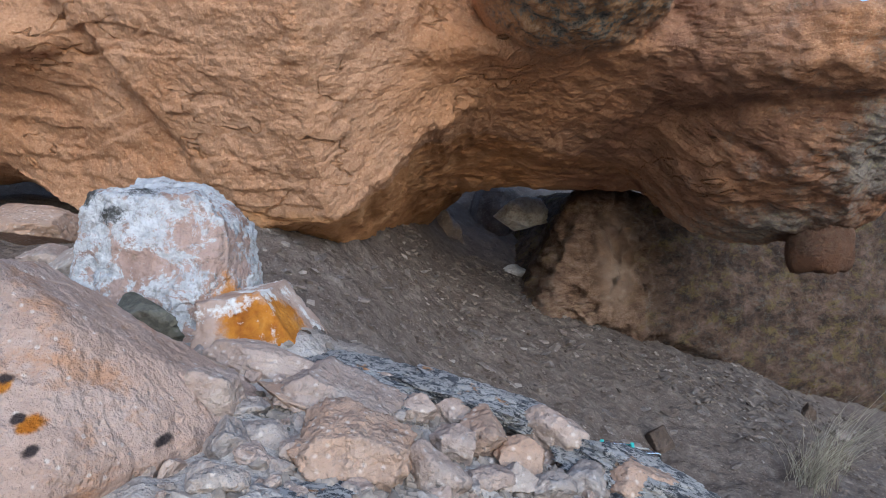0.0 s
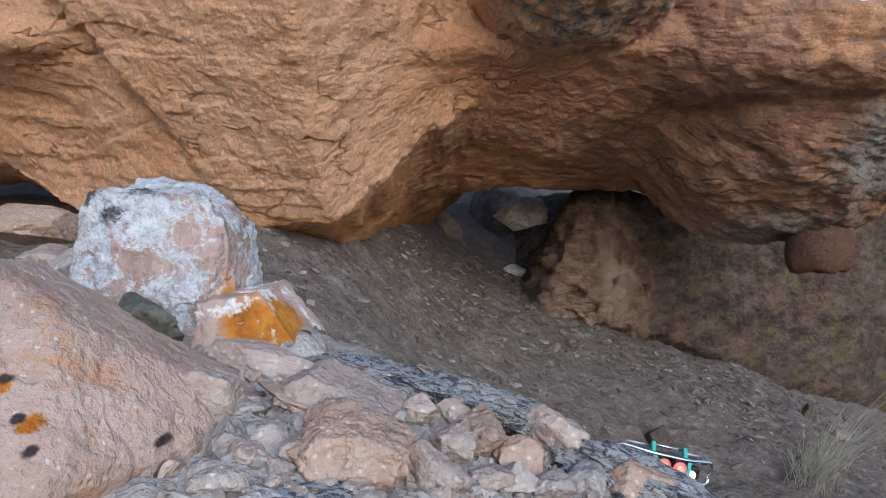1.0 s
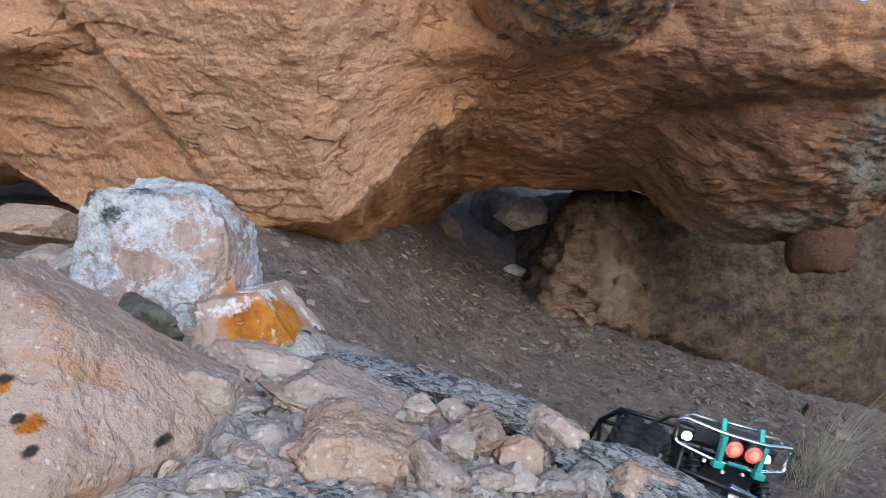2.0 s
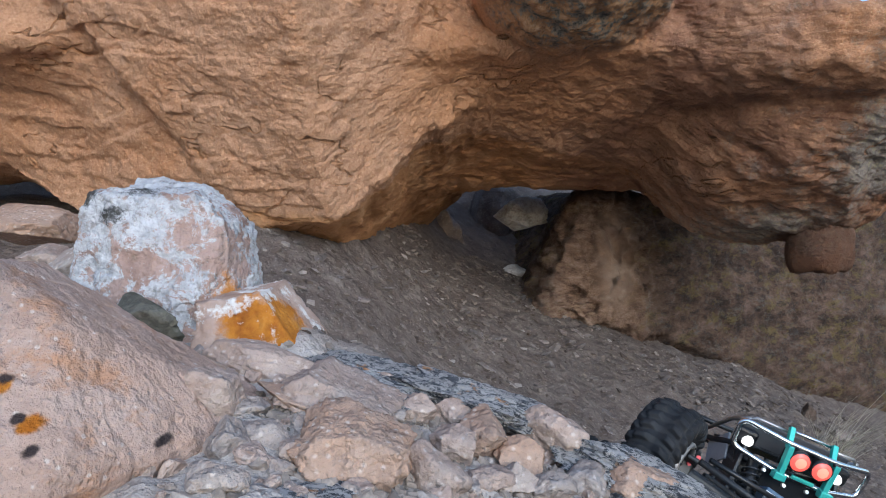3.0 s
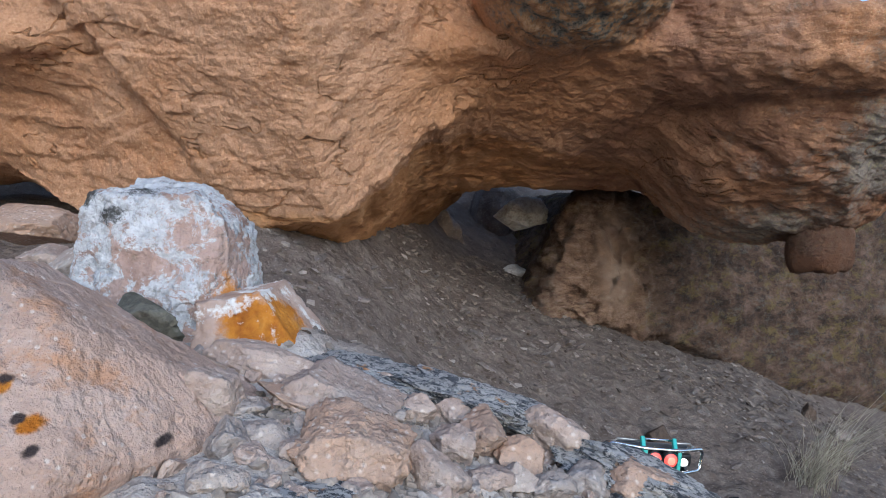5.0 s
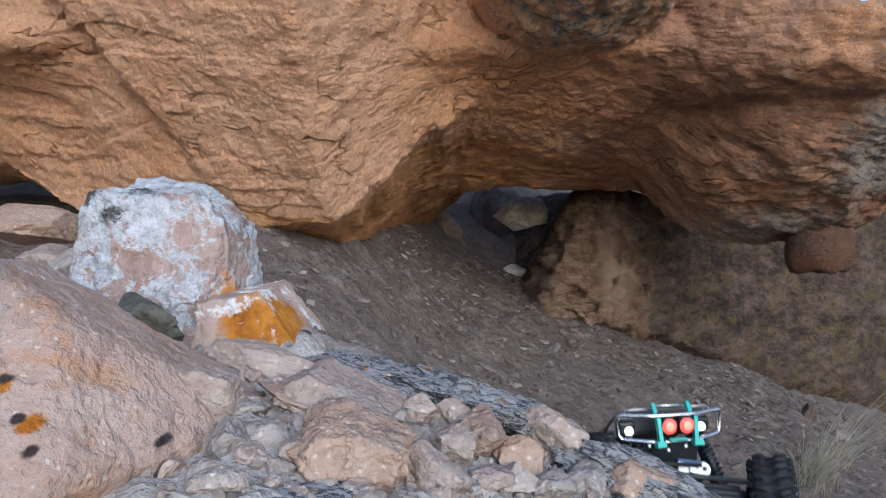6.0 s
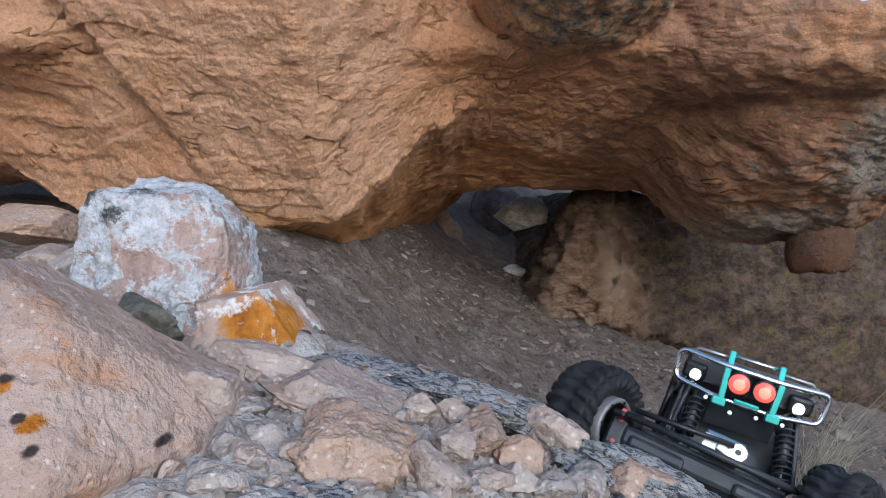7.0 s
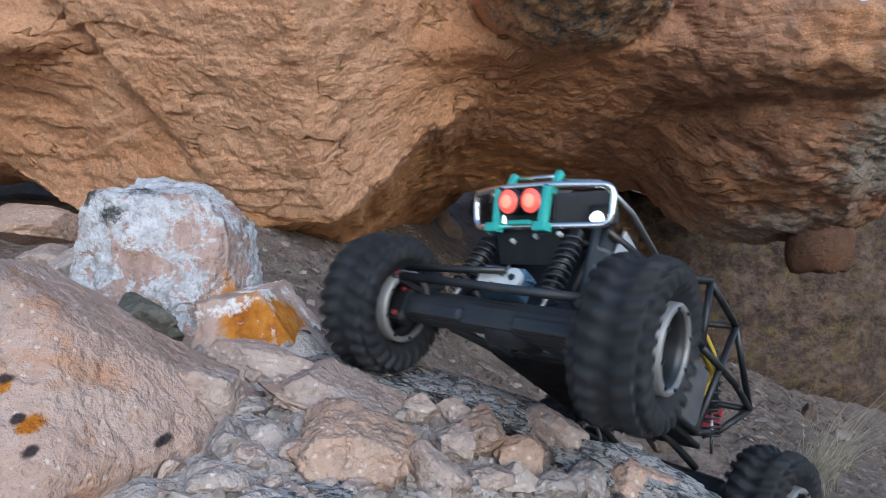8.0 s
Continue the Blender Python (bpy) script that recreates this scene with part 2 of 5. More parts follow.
    # the hanging stub's red-brown, painted much darker to stand in for its shade
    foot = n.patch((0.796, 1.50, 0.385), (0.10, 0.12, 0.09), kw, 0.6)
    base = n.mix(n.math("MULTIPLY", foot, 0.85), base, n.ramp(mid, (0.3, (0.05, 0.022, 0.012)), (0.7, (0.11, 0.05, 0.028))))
    flake = n.terrace(n.noise(3.6, 4, 0.5, stretch=(0.8, 0.9, 1.8), turn=(0, 0.55, 0), distort=0.35), 9.0, 0.05)
    beds = n.terrace(n.noise(10.0, 5, 0.6, stretch=(0.5, 0.6, 5.0), turn=(0.0, -0.12, 0.0), distort=0.5, offset=(2, 2, 8)), 11.0, 0.14)
    crack = n.ramp(n.math("ABSOLUTE", n.math("SUBTRACT", n.noise(6.0, 3, 0.5, stretch=(0.8, 1.0, 1.9), turn=(0, 0.5, 0), distort=0.6, offset=(4, 2, 2)), 0.5)), (0.0, 0.0), (0.011, 1.0))
    crack = n.math("MAXIMUM", crack, n.ramp(n.noise(6.0, 3, 0.5, offset=(6, 6, 1)), (0.53, 1.0), (0.57, 0.0)))
    base = n.mix(n.ramp(crack, (0.2, 0.5), (0.9, 0.0)), base, (0.46, 0.19, 0.07))
    nor = n.bump(flake, 1.0, 0.0035)
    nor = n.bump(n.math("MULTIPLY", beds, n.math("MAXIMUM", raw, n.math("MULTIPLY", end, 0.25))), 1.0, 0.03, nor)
    nor = n.bump(crack, 0.9, 0.010, nor)
    nor = n.bump(n.noise(40, 6, 0.7), 1.0, 0.009, nor)
    nor = n.bump(n.noise(120, 3, 0.6), 1.0, 0.0036, nor)
    finish(nt, b, base, nor, 0.92, 0.2)
    return m


def make_dirt():
    m, nt, b = material("dirt")
    n = Nodes(nt)
    big = n.noise(3.0, 5, 0.6)
    mid = n.noise(24, 6, 0.7)
    base = n.ramp(mid, (0.3, (0.080, 0.060, 0.050)), (0.52, (0.150, 0.116, 0.098)), (0.72, (0.25, 0.205, 0.178)))
    base = n.mix(n.ramp(big, (0.35, 0.5), (0.65, 0.0)), base, (0.165, 0.127, 0.106))
    sx = nt.nodes.new("ShaderNodeSeparateXYZ")
    n.link(n.co, sx.inputs[0])
    line = n.math("ADD", n.math("ADD", sx.outputs[1], n.math("MULTIPLY", sx.outputs[0], 0.42)), n.math("MULTIPLY", n.math("SUBTRACT", mid, 0.5), 0.10))
    pale = n.ramp(line, (0.66, 1.0), (0.74, 0.0))
    base = n.mix(pale, base, n.ramp(mid, (0.3, (0.30, 0.25, 0.22)), (0.5, (0.46, 0.40, 0.36)), (0.72, (0.58, 0.52, 0.48))))
    grit = n.cells(140)
    base = n.mix(n.ramp(grit.outputs["Distance"], (0.1, 0.55), (0.35, 0.0)), base, (0.27, 0.23, 0.21))
    nor = n.bump(n.noise(24, 5, 0.66), 1.0, 0.016)
    nor = n.bump(n.noise(80, 4, 0.66), 1.0, 0.005, nor)
    nor = n.bump(grit.outputs["Distance"], 0.4, 0.002, nor)
    finish(nt, b, base, nor, 0.97, 0.12)
    return m


def make_stone(name, low, mid_c, high, speck=(0.75, 0.68, 0.62), dark=(0.27, 0.205, 0.17), speck_amount=0.5, vary=0.2, scale=1.0):
    """Broken stone; each piece a little lighter or darker than the next."""
    m, nt, b = material(name)
    n = Nodes(nt)
    oi = nt.nodes.new("ShaderNodeObjectInfo")
    a = n.noise(14 * scale, 6, 0.65)
    f = n.noise(95 * scale, 4, 0.7)
    base = n.ramp(a, (0.3, low), (0.5, mid_c), (0.7, high))
    sp = n.cells(120 * scale)
    base = n.mix(n.math("MULTIPLY", n.ramp(sp.outputs["Distance"], (0.12, 1.0), (0.3, 0.0)), speck_amount), base, speck)
    base = n.mix(n.ramp(f, (0.38, 0.45), (0.5, 0.0)), base, dark)
    base = n.mix(n.ramp(n.noise(30 * scale, 7, 0.8, offset=(4, 0, 9)), (0.38, 0.3), (0.52, 0.0)), base, dark)
    g = n.mix(oi.outputs["Random"], (1 - vary, 1 - vary * 1.05, 1 - vary), (1.12, 1.08, 1.05))
    base = n.mix(1.0, base, g, "MULTIPLY")
    nor = n.bump(a, 0.5, 0.01)
    nor = n.bump(n.noise(50 * scale, 5, 0.66), 1.0, 0.0065, nor)
    nor = n.bump(n.noise(120 * scale, 3, 0.6), 1.0, 0.0032, nor)
    finish(nt, b, base, nor, 0.93, 0.2)
    return m


def make_white_crust():
    """Pale rock under a chalky white crust, with orange lichen at its foot and black lichen on its crown."""
    m, nt, b = material("white_crust")
    n = Nodes(nt)
    a = n.noise(16, 6, 0.65)
    base = n.ramp(a, (0.3, (0.27, 0.17, 0.135)), (0.55, (0.42, 0.29, 0.245)), (0.75, (0.50, 0.38, 0.34)))
    cr = n.noise(34, 8, 0.8, distort=0.4, offset=(2, 0, 5))
    broad = n.noise(7, 3, 0.5, offset=(4, 4, 4))
    crust = n.ramp(n.math("ADD", cr, n.math("MULTIPLY", n.math("SUBTRACT", broad, 0.5), 0.7)), (0.465, 0.0), (0.51, 1.0))
    base = n.mix(n.math("MULTIPLY", crust, 0.9), base, n.ramp(n.noise(70, 4, 0.7), (0.3, (0.34, 0.34, 0.35)), (0.6, (0.58, 0.59, 0.61))))
    base = n.mix(n.ramp(n.noise(90, 6, 0.75, offset=(1, 1, 6)), (0.36, 0.6), (0.46, 0.0)), base, (0.20, 0.155, 0.13))
    w = n.noise(55, 8, 0.85)
    for c, r in (((-0.022, -0.07, 0.092), (0.016, 0.06, 0.008)), ((-0.042, -0.07, 0.060), (0.011, 0.06, 0.009)), ((-0.072, -0.05, 0.082), (0.008, 0.06, 0.010))):
        base = n.mix(n.math("MULTIPLY", n.patch(c, r, w, 6.0, 0.5), 0.95), base, (0.045, 0.042, 0.038))
    base = n.mix(n.math("MULTIPLY", n.patch((0.078, -0.06, -0.055), (0.02, 0.05, 0.05), w, 2.4), 0.9), base, n.ramp(a, (0.3, (0.42, 0.13, 0.012)), (0.7, (0.62, 0.25, 0.03))))
    base = n.mix(n.math("MULTIPLY", n.patch((-0.045, -0.08, -0.055), (0.05, 0.05, 0.022), w, 1.2), 0.85), base, n.ramp(w, (0.3, (0.10, 0.09, 0.07)), (0.7, (0.24, 0.21, 0.17))))
    nor = n.bump(n.noise(20, 6, 0.66, distort=0.5, offset=(2, 0, 5)), 1.0, 0.012)
    nor = n.bump(n.noise(60, 5, 0.66), 1.0, 0.006, nor)
    finish(nt, b, base, nor, 0.95, 0.15)
    return m


def make_lichen_rock():
    m, nt, b = material("lichen_rock")
    n = Nodes(nt)
    a = n.noise(18, 6, 0.65)
    w = n.noise(28, 6, 0.75)
    base = n.ramp(a, (0.3, (0.27, 0.17, 0.125)), (0.52, (0.41, 0.29, 0.235)), (0.72, (0.50, 0.39, 0.335)))
    orange = n.ramp(n.noise(40, 5, 0.7), (0.3, (0.26, 0.075, 0.01)), (0.55, (0.45, 0.165, 0.018)), (0.75, (0.54, 0.25, 0.05)))
    base = n.mix(n.math("MULTIPLY", n.patch((0.010, -0.04, 0.004), (0.046, 0.06, 0.032), w, 2.0), 0.97), base, orange)
    base = n.mix(n.ramp(n.noise(17, 6, 0.7, offset=(7, 2, 3)), (0.54, 0.0), (0.60, 0.9)), base, (0.70, 0.68, 0.66))
    nor = n.bump(w, 0.8, 0.006)
    nor = n.bump(n.noise(80, 5, 0.75), 0.6, 0.003, nor)
    finish(nt, b, base, nor, 0.94, 0.15)
    return m


def make_pink():
    """Coarse pink conglomerate with pale grains, orange streaks and a few orange and black lichen spots."""
    m, nt, b = material("pink_stone")
    n = Nodes(nt)
    a = n.noise(9, 6, 0.7)
    f = n.noise(70, 5, 0.75)
    base = n.ramp(a, (0.28, (0.33, 0.215, 0.165)), (0.5, (0.435, 0.30, 0.24)), (0.72, (0.48, 0.365, 0.315)))
    st = n.noise(15, 7, 0.75, stretch=(0.9, 1.0, 1.5), offset=(3, 3, 0))
    base = n.mix(n.ramp(st, (0.53, 0.0), (0.63, 0.7)), base, (0.45, 0.225, 0.12))
    base = n.mix(n.ramp(n.noise(5, 4, 0.6, offset=(0, 6, 2)), (0.5, 0.0), (0.68, 0.3)), base, (0.40, 0.37, 0.365))
    g = n.cells(95)
    base = n.mix(n.ramp(n.math("ADD", g.outputs["Distance"], n.math("MULTIPLY", f, 0.55)), (0.36, 0.6), (0.46, 0.0)), base, (0.66, 0.58, 0.52))
    base = n.mix(n.ramp(n.noise(60, 6, 0.8, offset=(5, 5, 5)), (0.36, 0.42), (0.48, 0.0)), base, (0.30, 0.19, 0.15))
    d = n.cells(17)
    base = n.mix(n.math("MULTIPLY", n.ramp(d.outputs["Distance"], (0.07, 1.0), (0.10, 0.0)), n.ramp(n.noise(12, 2, 0.5), (0.5, 0.0), (0.55, 0.9))), base, (0.05, 0.035, 0.03))
    w = n.noise(34, 5, 0.7)
    for c, r in (((0.044, -0.1, 0.027), (0.006, 0.2, 0.004)), ((0.022, -0.1, 0.049), (0.005, 0.2, 0.005)), ((0.100, -0.1, 0.052), (0.004, 0.2, 0.003))):
        base = n.mix(n.patch(c, r, w, 3.0, 0.4), base, n.ramp(w, (0.35, (0.33, 0.10, 0.01)), (0.65, (0.55, 0.22, 0.03))))
    for c, r in (((0.037, -0.1, 0.030), (0.003, 0.2, 0.0025)), ((0.050, -0.1, 0.013), (0.004, 0.2, 0.003)), ((0.030, -0.1, 0.018), (0.003, 0.2, 0.004)), ((0.102, -0.1, 0.002), (0.003, 0.2, 0.003)), ((0.022, -0.1, 0.052), (0.006, 0.2, 0.003))):
        base = n.mix(n.patch(c, r, w, 3.0, 0.4), base, (0.045, 0.032, 0.03))
    nor = n.bump(n.noise(13, 5, 0.6, offset=(2, 5, 1)), 0.8, 0.010)
    nor = n.bump(n.noise(38, 6, 0.7), 1.0, 0.009, nor)
    nor = n.bump(n.noise(110, 3, 0.6), 1.0, 0.0042, nor)
    finish(nt, b, base, nor, 0.93, 0.2)
    return m


def make_lichen_slab():
    """Grey slab rock under crusts of black lichen that run in broken streaks."""
    m, nt, b = material("black_lichen_slab")
    n = Nodes(nt)
    a = n.noise(14, 6, 0.7)
    base = n.ramp(a, (0.3, (0.27, 0.255, 0.25)), (0.5, (0.39, 0.37, 0.36)), (0.72, (0.49, 0.47, 0.46)))
    s = n.noise(105, 8, 0.8, stretch=(0.75, 1.0, 1.3), turn=(0, 0.25, 0.2), distort=0.6)
    base = n.mix(n.ramp(s, (0.49, 0.0), (0.53, 0.95)), base, n.ramp(n.noise(90, 3, 0.6), (0.3, (0.028, 0.030, 0.036)), (0.7, (0.11, 0.115, 0.13))))
    base = n.mix(n.ramp(n.noise(12, 5, 0.7, offset=(8, 1, 1)), (0.64, 0.0), (0.68, 0.8)), base, (0.50, 0.22, 0.06))
    nor = n.bump(s, 0.8, 0.005)
    nor = n.bump(n.noise(60, 6, 0.75), 0.7, 0.004, nor)
    finish(nt, b, base, nor, 0.93, 0.2)
    return m


def make_far_stone():
    """Weathered brown rock, mottled with grey, yellow and rusty lichen."""
    m, nt, b = material("weathered_stone")
    n = Nodes(nt)
    a = n.noise(15, 8, 0.78, stretch=(0.5, 0.5, 1.0))
    w = n.noise(42, 8, 0.82, stretch=(0.5, 0.5, 1.0), offset=(2, 2, 2))
    base = n.ramp(a, (0.36, (0.034, 0.022, 0.017)), (0.5, (0.105, 0.064, 0.045)), (0.62, (0.19, 0.122, 0.09)))
    base = n.mix(n.ramp(w, (0.52, 0.0), (0.62, 0.6)), base, (0.15, 0.138, 0.12))
    base = n.mix(n.ramp(n.noise(20, 7, 0.8, stretch=(0.5, 0.5, 1.0), offset=(6, 0, 0)), (0.52, 0.0), (0.60, 0.65)), base, (0.17, 0.125, 0.045))
    base = n.mix(n.ramp(n.noise(46, 7, 0.8, stretch=(0.5, 0.5, 1.0), offset=(0, 6, 0)), (0.52, 0.0), (0.62, 0.7)), base, (0.036, 0.030, 0.028))
    brown = n.patch((-0.50, -0.58, 0.10), (0.17, 0.3, 0.26), a, 2.0, 0.4)
    base = n.mix(n.math("MULTIPLY", brown, 0.8), base, n.ramp(w, (0.38, (0.13, 0.072, 0.045)), (0.5, (0.34, 0.205, 0.135)), (0.62, (0.46, 0.31, 0.225))))
    bare = n.patch((-0.45, -0.58, 0.17), (0.055, 0.3, 0.12), w, 2.0, 0.5)
    base = n.mix(n.math("MULTIPLY", bare, 0.9), base, n.ramp(n.noise(14, 6, 0.7), (0.3, (0.36, 0.22, 0.15)), (0.6, (0.58, 0.42, 0.31))))
    nor = n.bump(n.noise(7, 4, 0.6), 0.8, 0.03)
    nor = n.bump(n.noise(26, 7, 0.74), 1.0, 0.026, nor)
    nor = n.bump(n.noise(120, 4, 0.7), 0.5, 0.002, nor)
    finish(nt, b, base, nor, 0.93, 0.2)
    return m


MAT = {}
MAT["sandstone"] = make_sandstone()
MAT["dirt"] = make_dirt()
MAT["tan"] = make_stone("tan_stone", (0.336, 0.241, 0.196), (0.445, 0.340, 0.289), (0.508, 0.424, 0.370))
MAT["orange_tan"] = make_stone("orange_tan_stone", (0.336, 0.203, 0.141), (0.437, 0.294, 0.218), (0.485, 0.363, 0.292))
MAT["grey"] = make_stone("grey_stone", (0.273, 0.217, 0.192), (0.375, 0.321, 0.292), (0.453, 0.409, 0.381))
MAT["brown"] = make_stone("brown_stone", (0.06, 0.042, 0.032), (0.11, 0.08, 0.062), (0.17, 0.125, 0.10), speck=(0.25, 0.2, 0.16), dark=(0.05, 0.035, 0.03), speck_amount=0.2)
MAT["olive"] = make_stone("olive_stone", (0.085, 0.078, 0.06), (0.15, 0.14, 0.11), (0.23, 0.21, 0.17), speck=(0.3, 0.28, 0.24), dark=(0.06, 0.055, 0.045), speck_amount=0.3)
MAT["pale"] = make_stone("pale_block", (0.45, 0.44, 0.42), (0.60, 0.59, 0.57), (0.70, 0.69, 0.67))
MAT["shale"] = make_stone("shale", (0.11, 0.09, 0.08), (0.20, 0.17, 0.155), (0.31, 0.275, 0.255), speck_amount=0.25)


def make_chips(name, *stops):
    """Loose chips of several colours, one colour to a chip."""
    m, nt, b = material(name)
    n = Nodes(nt)
    g = nt.nodes.new("ShaderNodeNewGeometry")
    c = n.ramp(g.outputs["Random Per Island"], *stops)
    c = n.mix(n.ramp(n.noise(160, 3, 0.6), (0.4, 0.35), (0.6, 0.0)), c, (0.12, 0.09, 0.07))
    finish(nt, b, c, n.bump(n.noise(200, 3, 0.7), 0.5, 0.001), 0.95, 0.15)
    return m


MAT["chips"] = make_chips("pale_chips", (0.0, (0.174, 0.143, 0.123)), (0.35, (0.285, 0.240, 0.209)), (0.7, (0.356, 0.294, 0.251)), (1.0, (0.395, 0.356, 0.329)))
MAT["grit"] = make_chips("brown_grit", (0.0, (0.075, 0.054, 0.043)), (0.5, (0.15, 0.116, 0.096)), (0.9, (0.24, 0.195, 0.165)), (1.0, (0.38, 0.33, 0.30)))
MAT["white"] = make_white_crust()
MAT["lichen"] = make_lichen_rock()
MAT["pink"] = make_pink()
MAT["slab"] = make_lichen_slab()
MAT["weathered"] = make_far_stone()


# ---- the ground: a dirt slope under the overhang, a rubble mound before it ----
def ground_height(x, y):
    back = np.clip(y, -1, 2.4)
    dirt = -0.06 - 0.10 * np.clip(x - 0.95, 0, 1.0) + 0.2 * back + 0.45 * np.clip(y - 2.4, 0, 3.0) - 0.4 * np.clip(x, -0.42, 2.4)
    dirt = dirt + (0.30 * np.clip(y - 0.95, 0, 0.5) + 0.06 * np.clip(y - 1.45, 0, 1.0)) * (1 - smooth(x, -0.3, 0.08)) * smooth(x, -0.68, -0.42)
    dirt = dirt - 0.11 * np.exp(-((x - 0.32) ** 2 + (y - 1.16) ** 2) / (2 * 0.25 ** 2))
    crest = np.clip(0.72 - 0.5 * x, 0.52, 0.78)
    mound = 0.247 - 0.30 * np.clip(x, -0.15, 1.4) + 0.2 * (np.minimum(y, 1.2) - 0.68)
    past = np.clip(y - crest, 0, None)
    mound = mound - 0.68 * (np.sqrt(past ** 2 + 0.03 ** 2) - 0.03)
    z = smax(dirt, mound, 0.03)
    far = smooth(np.hypot(x, y - 1), 4.0, 16.0)
    return z * (1 - far) - 0.35 * far


def spread(fine_from, fine_to, step, reach):
    """Even steps in the middle, growing ones out to the horizon."""
    mid = np.arange(fine_from, fine_to + step / 2, step)
    out, d, v = [], step, 0.0
    while v < reach:
        d *= 1.16
        v += d
        out.append(v)
    out = np.array(out)
    return np.concatenate([fine_from - out[::-1], mid, fine_to + out])


def build_ground():
    xs, ys = spread(-0.95, 1.45, 0.0075, 400), spread(0.25, 2.5, 0.0075, 400)
    X, Y = np.meshgrid(xs, ys, indexing="ij")
    x, y = X.ravel(), Y.ravel()
    p = np.stack([x, y, np.zeros_like(x)], -1)
    near = 1 - smooth(np.hypot(x, y - 1), 2.0, 4.0)
    z = ground_height(x, y)
    z = z + near * (0.007 * fbm(p * 4, 3, 5) + 0.008 * fbm(p * 15, 4, 6, 0.6) + 0.006 * np.abs(fbm(p * 42, 3, 7)))
    z = z + smooth(np.hypot(x, y - 1), 9.0, 40.0) * 0.25 * fbm(p * 0.15, 4, 8)
    n = len(ys)
    i = np.arange(len(xs) - 1)[:, None] * n + np.arange(n - 1)[None]
    quads = np.stack([i, i + n, i + n + 1, i + 1], -1).reshape(-1, 4)
    me = grid_mesh("ground", np.stack([x, y, z], -1), quads)
    me.materials.append(MAT["dirt"])
    tagged(new("ground", me), "sloping brown dirt floor strewn with grit", "ground", kind="structure")


# ---- the overhanging sandstone boulder ----
def plane(p, a, b, c, inside):
    """Signed distance to the plane through a, b, c; negative on the side of inside."""
    a, b, c, q = (np.array(v, float) for v in (a, b, c, inside))
    n = np.cross(b - a, c - a)
    n /= np.linalg.norm(n)
    if (q - a) @ n > 0:
        n = -n
    return (p - a) @ n


def ball(p, c, r):
    c, r = np.array(c, float), np.array(r, float)
    q = p - c
    k0 = np.linalg.norm(q / r, axis=1)
    k1 = np.linalg.norm(q / (r * r), axis=1)
    return k0 * (k0 - 1) / np.maximum(k1, 1e-6)


def drum(p, c, r):
    """A rounded slab about c, oval from above and square-edged from the side; r: its half lengths."""
    r = np.array(r, float)
    q = (p - np.array(c, float)) / r
    return (((q[:, 0] ** 2 + q[:, 1] ** 2) ** 2 + q[:, 2] ** 4) ** 0.25 - 1) * r.min()


NOSE, RIDGE, LIP = (-0.198, 1.22, 0.454), (-0.221, 1.03, 0.775), (0.085, 1.38, 0.705)
HEART = (0.0, 1.75, 0.95)


def overhang_field(p):
    wob = np.stack([0.007 * fbm(p * 4.5, 2, 31), 0.007 * fbm(p * 4.5, 2, 32), 0.007 * fbm(p * 4.5, 2, 33)], -1)
    q = p + wob
    # the blunt wedge whose nose comes down towards the floor
    left = plane(q, NOSE, RIDGE, (-0.80, 1.40, 0.62), HEART)
    # below a slanting break the left side lies deeper
    break_line = plane(q, (-0.62, 1.22, 0.78), (-0.478, 1.24, 0.61), (-0.55, 0.9, 0.70), (-0.8, 1.2, 0.5))
    left = left + 0.034 * (1 - smooth(break_line, -0.018, 0.006)) * smooth(q[:, 2], 0.47, 0.60)
    scar = plane(q, (-0.60, 1.13, 0.80), (-0.45, 1.19, 0.58), (-0.95, 1.40, 0.50), HEART)
    right = plane(q, NOSE, RIDGE, LIP, HEART)
    under = plane(q, NOSE, LIP, (-0.117, 1.80, 0.466), HEART)
    foot = plane(q, NOSE, (-0.60, 1.26, 0.455), (-0.433, 1.65, 0.375), HEART)
    foot_2 = plane(q, (-0.906, 1.45, 0.563), (-0.707, 1.40, 0.460), (-0.80, 1.75, 0.46), HEART)
    wedge = smax(smax(smax(left, scar, 0.006), right, 0.006), smax(under, smax(foot, foot_2, 0.01), 0.010), 0.004)
    # the roof of the hollow
    slope = plane(q, LIP, (0.333, 1.85, 0.552), (0.21, 1.22, 0.751), HEART)
    behind = 0.552 + 0.25 * (q[:, 1] - 1.85) - q[:, 2]
    roof = smax(smax(slope, behind, 0.02), 1.19 - q[:, 1] + 0.62 * (q[:, 2] - 0.70), 0.05)
    body = smin(wedge, roof, 0.035)
    # the rounded mass at its open end, and the shelf that juts out over it
    bulge = ball(q, (0.755, 1.62, 0.715), (0.335, 0.44, 0.290))
    body = smin(body, bulge, 0.045)
    shelf = drum(q, (0.80, 1.46, 0.772), (0.44, 0.41, 0.116))
    body = smin(body, shelf, 0.014)
    lump = fbm(q * 13, 3, 35)
    knob = ball(q, (0.225, 1.22, 0.846), (0.165, 0.26, 0.105)) + 0.012 * lump
    body = smin(body, knob, 0.006)
    # top, back and ends
    top = plane(q, (0.66, 1.15, 0.80), (0.0, 1.15, 1.0), (0.66, 2.4, 0.95), HEART)
    back = q[:, 1] - 2.34
    body = smax(body, smax(top, back, 0.1), 0.04)
    return smax(body, smax(q[:, 0] - 0.98, -1.7 - q[:, 0], 0.1), 0.08)


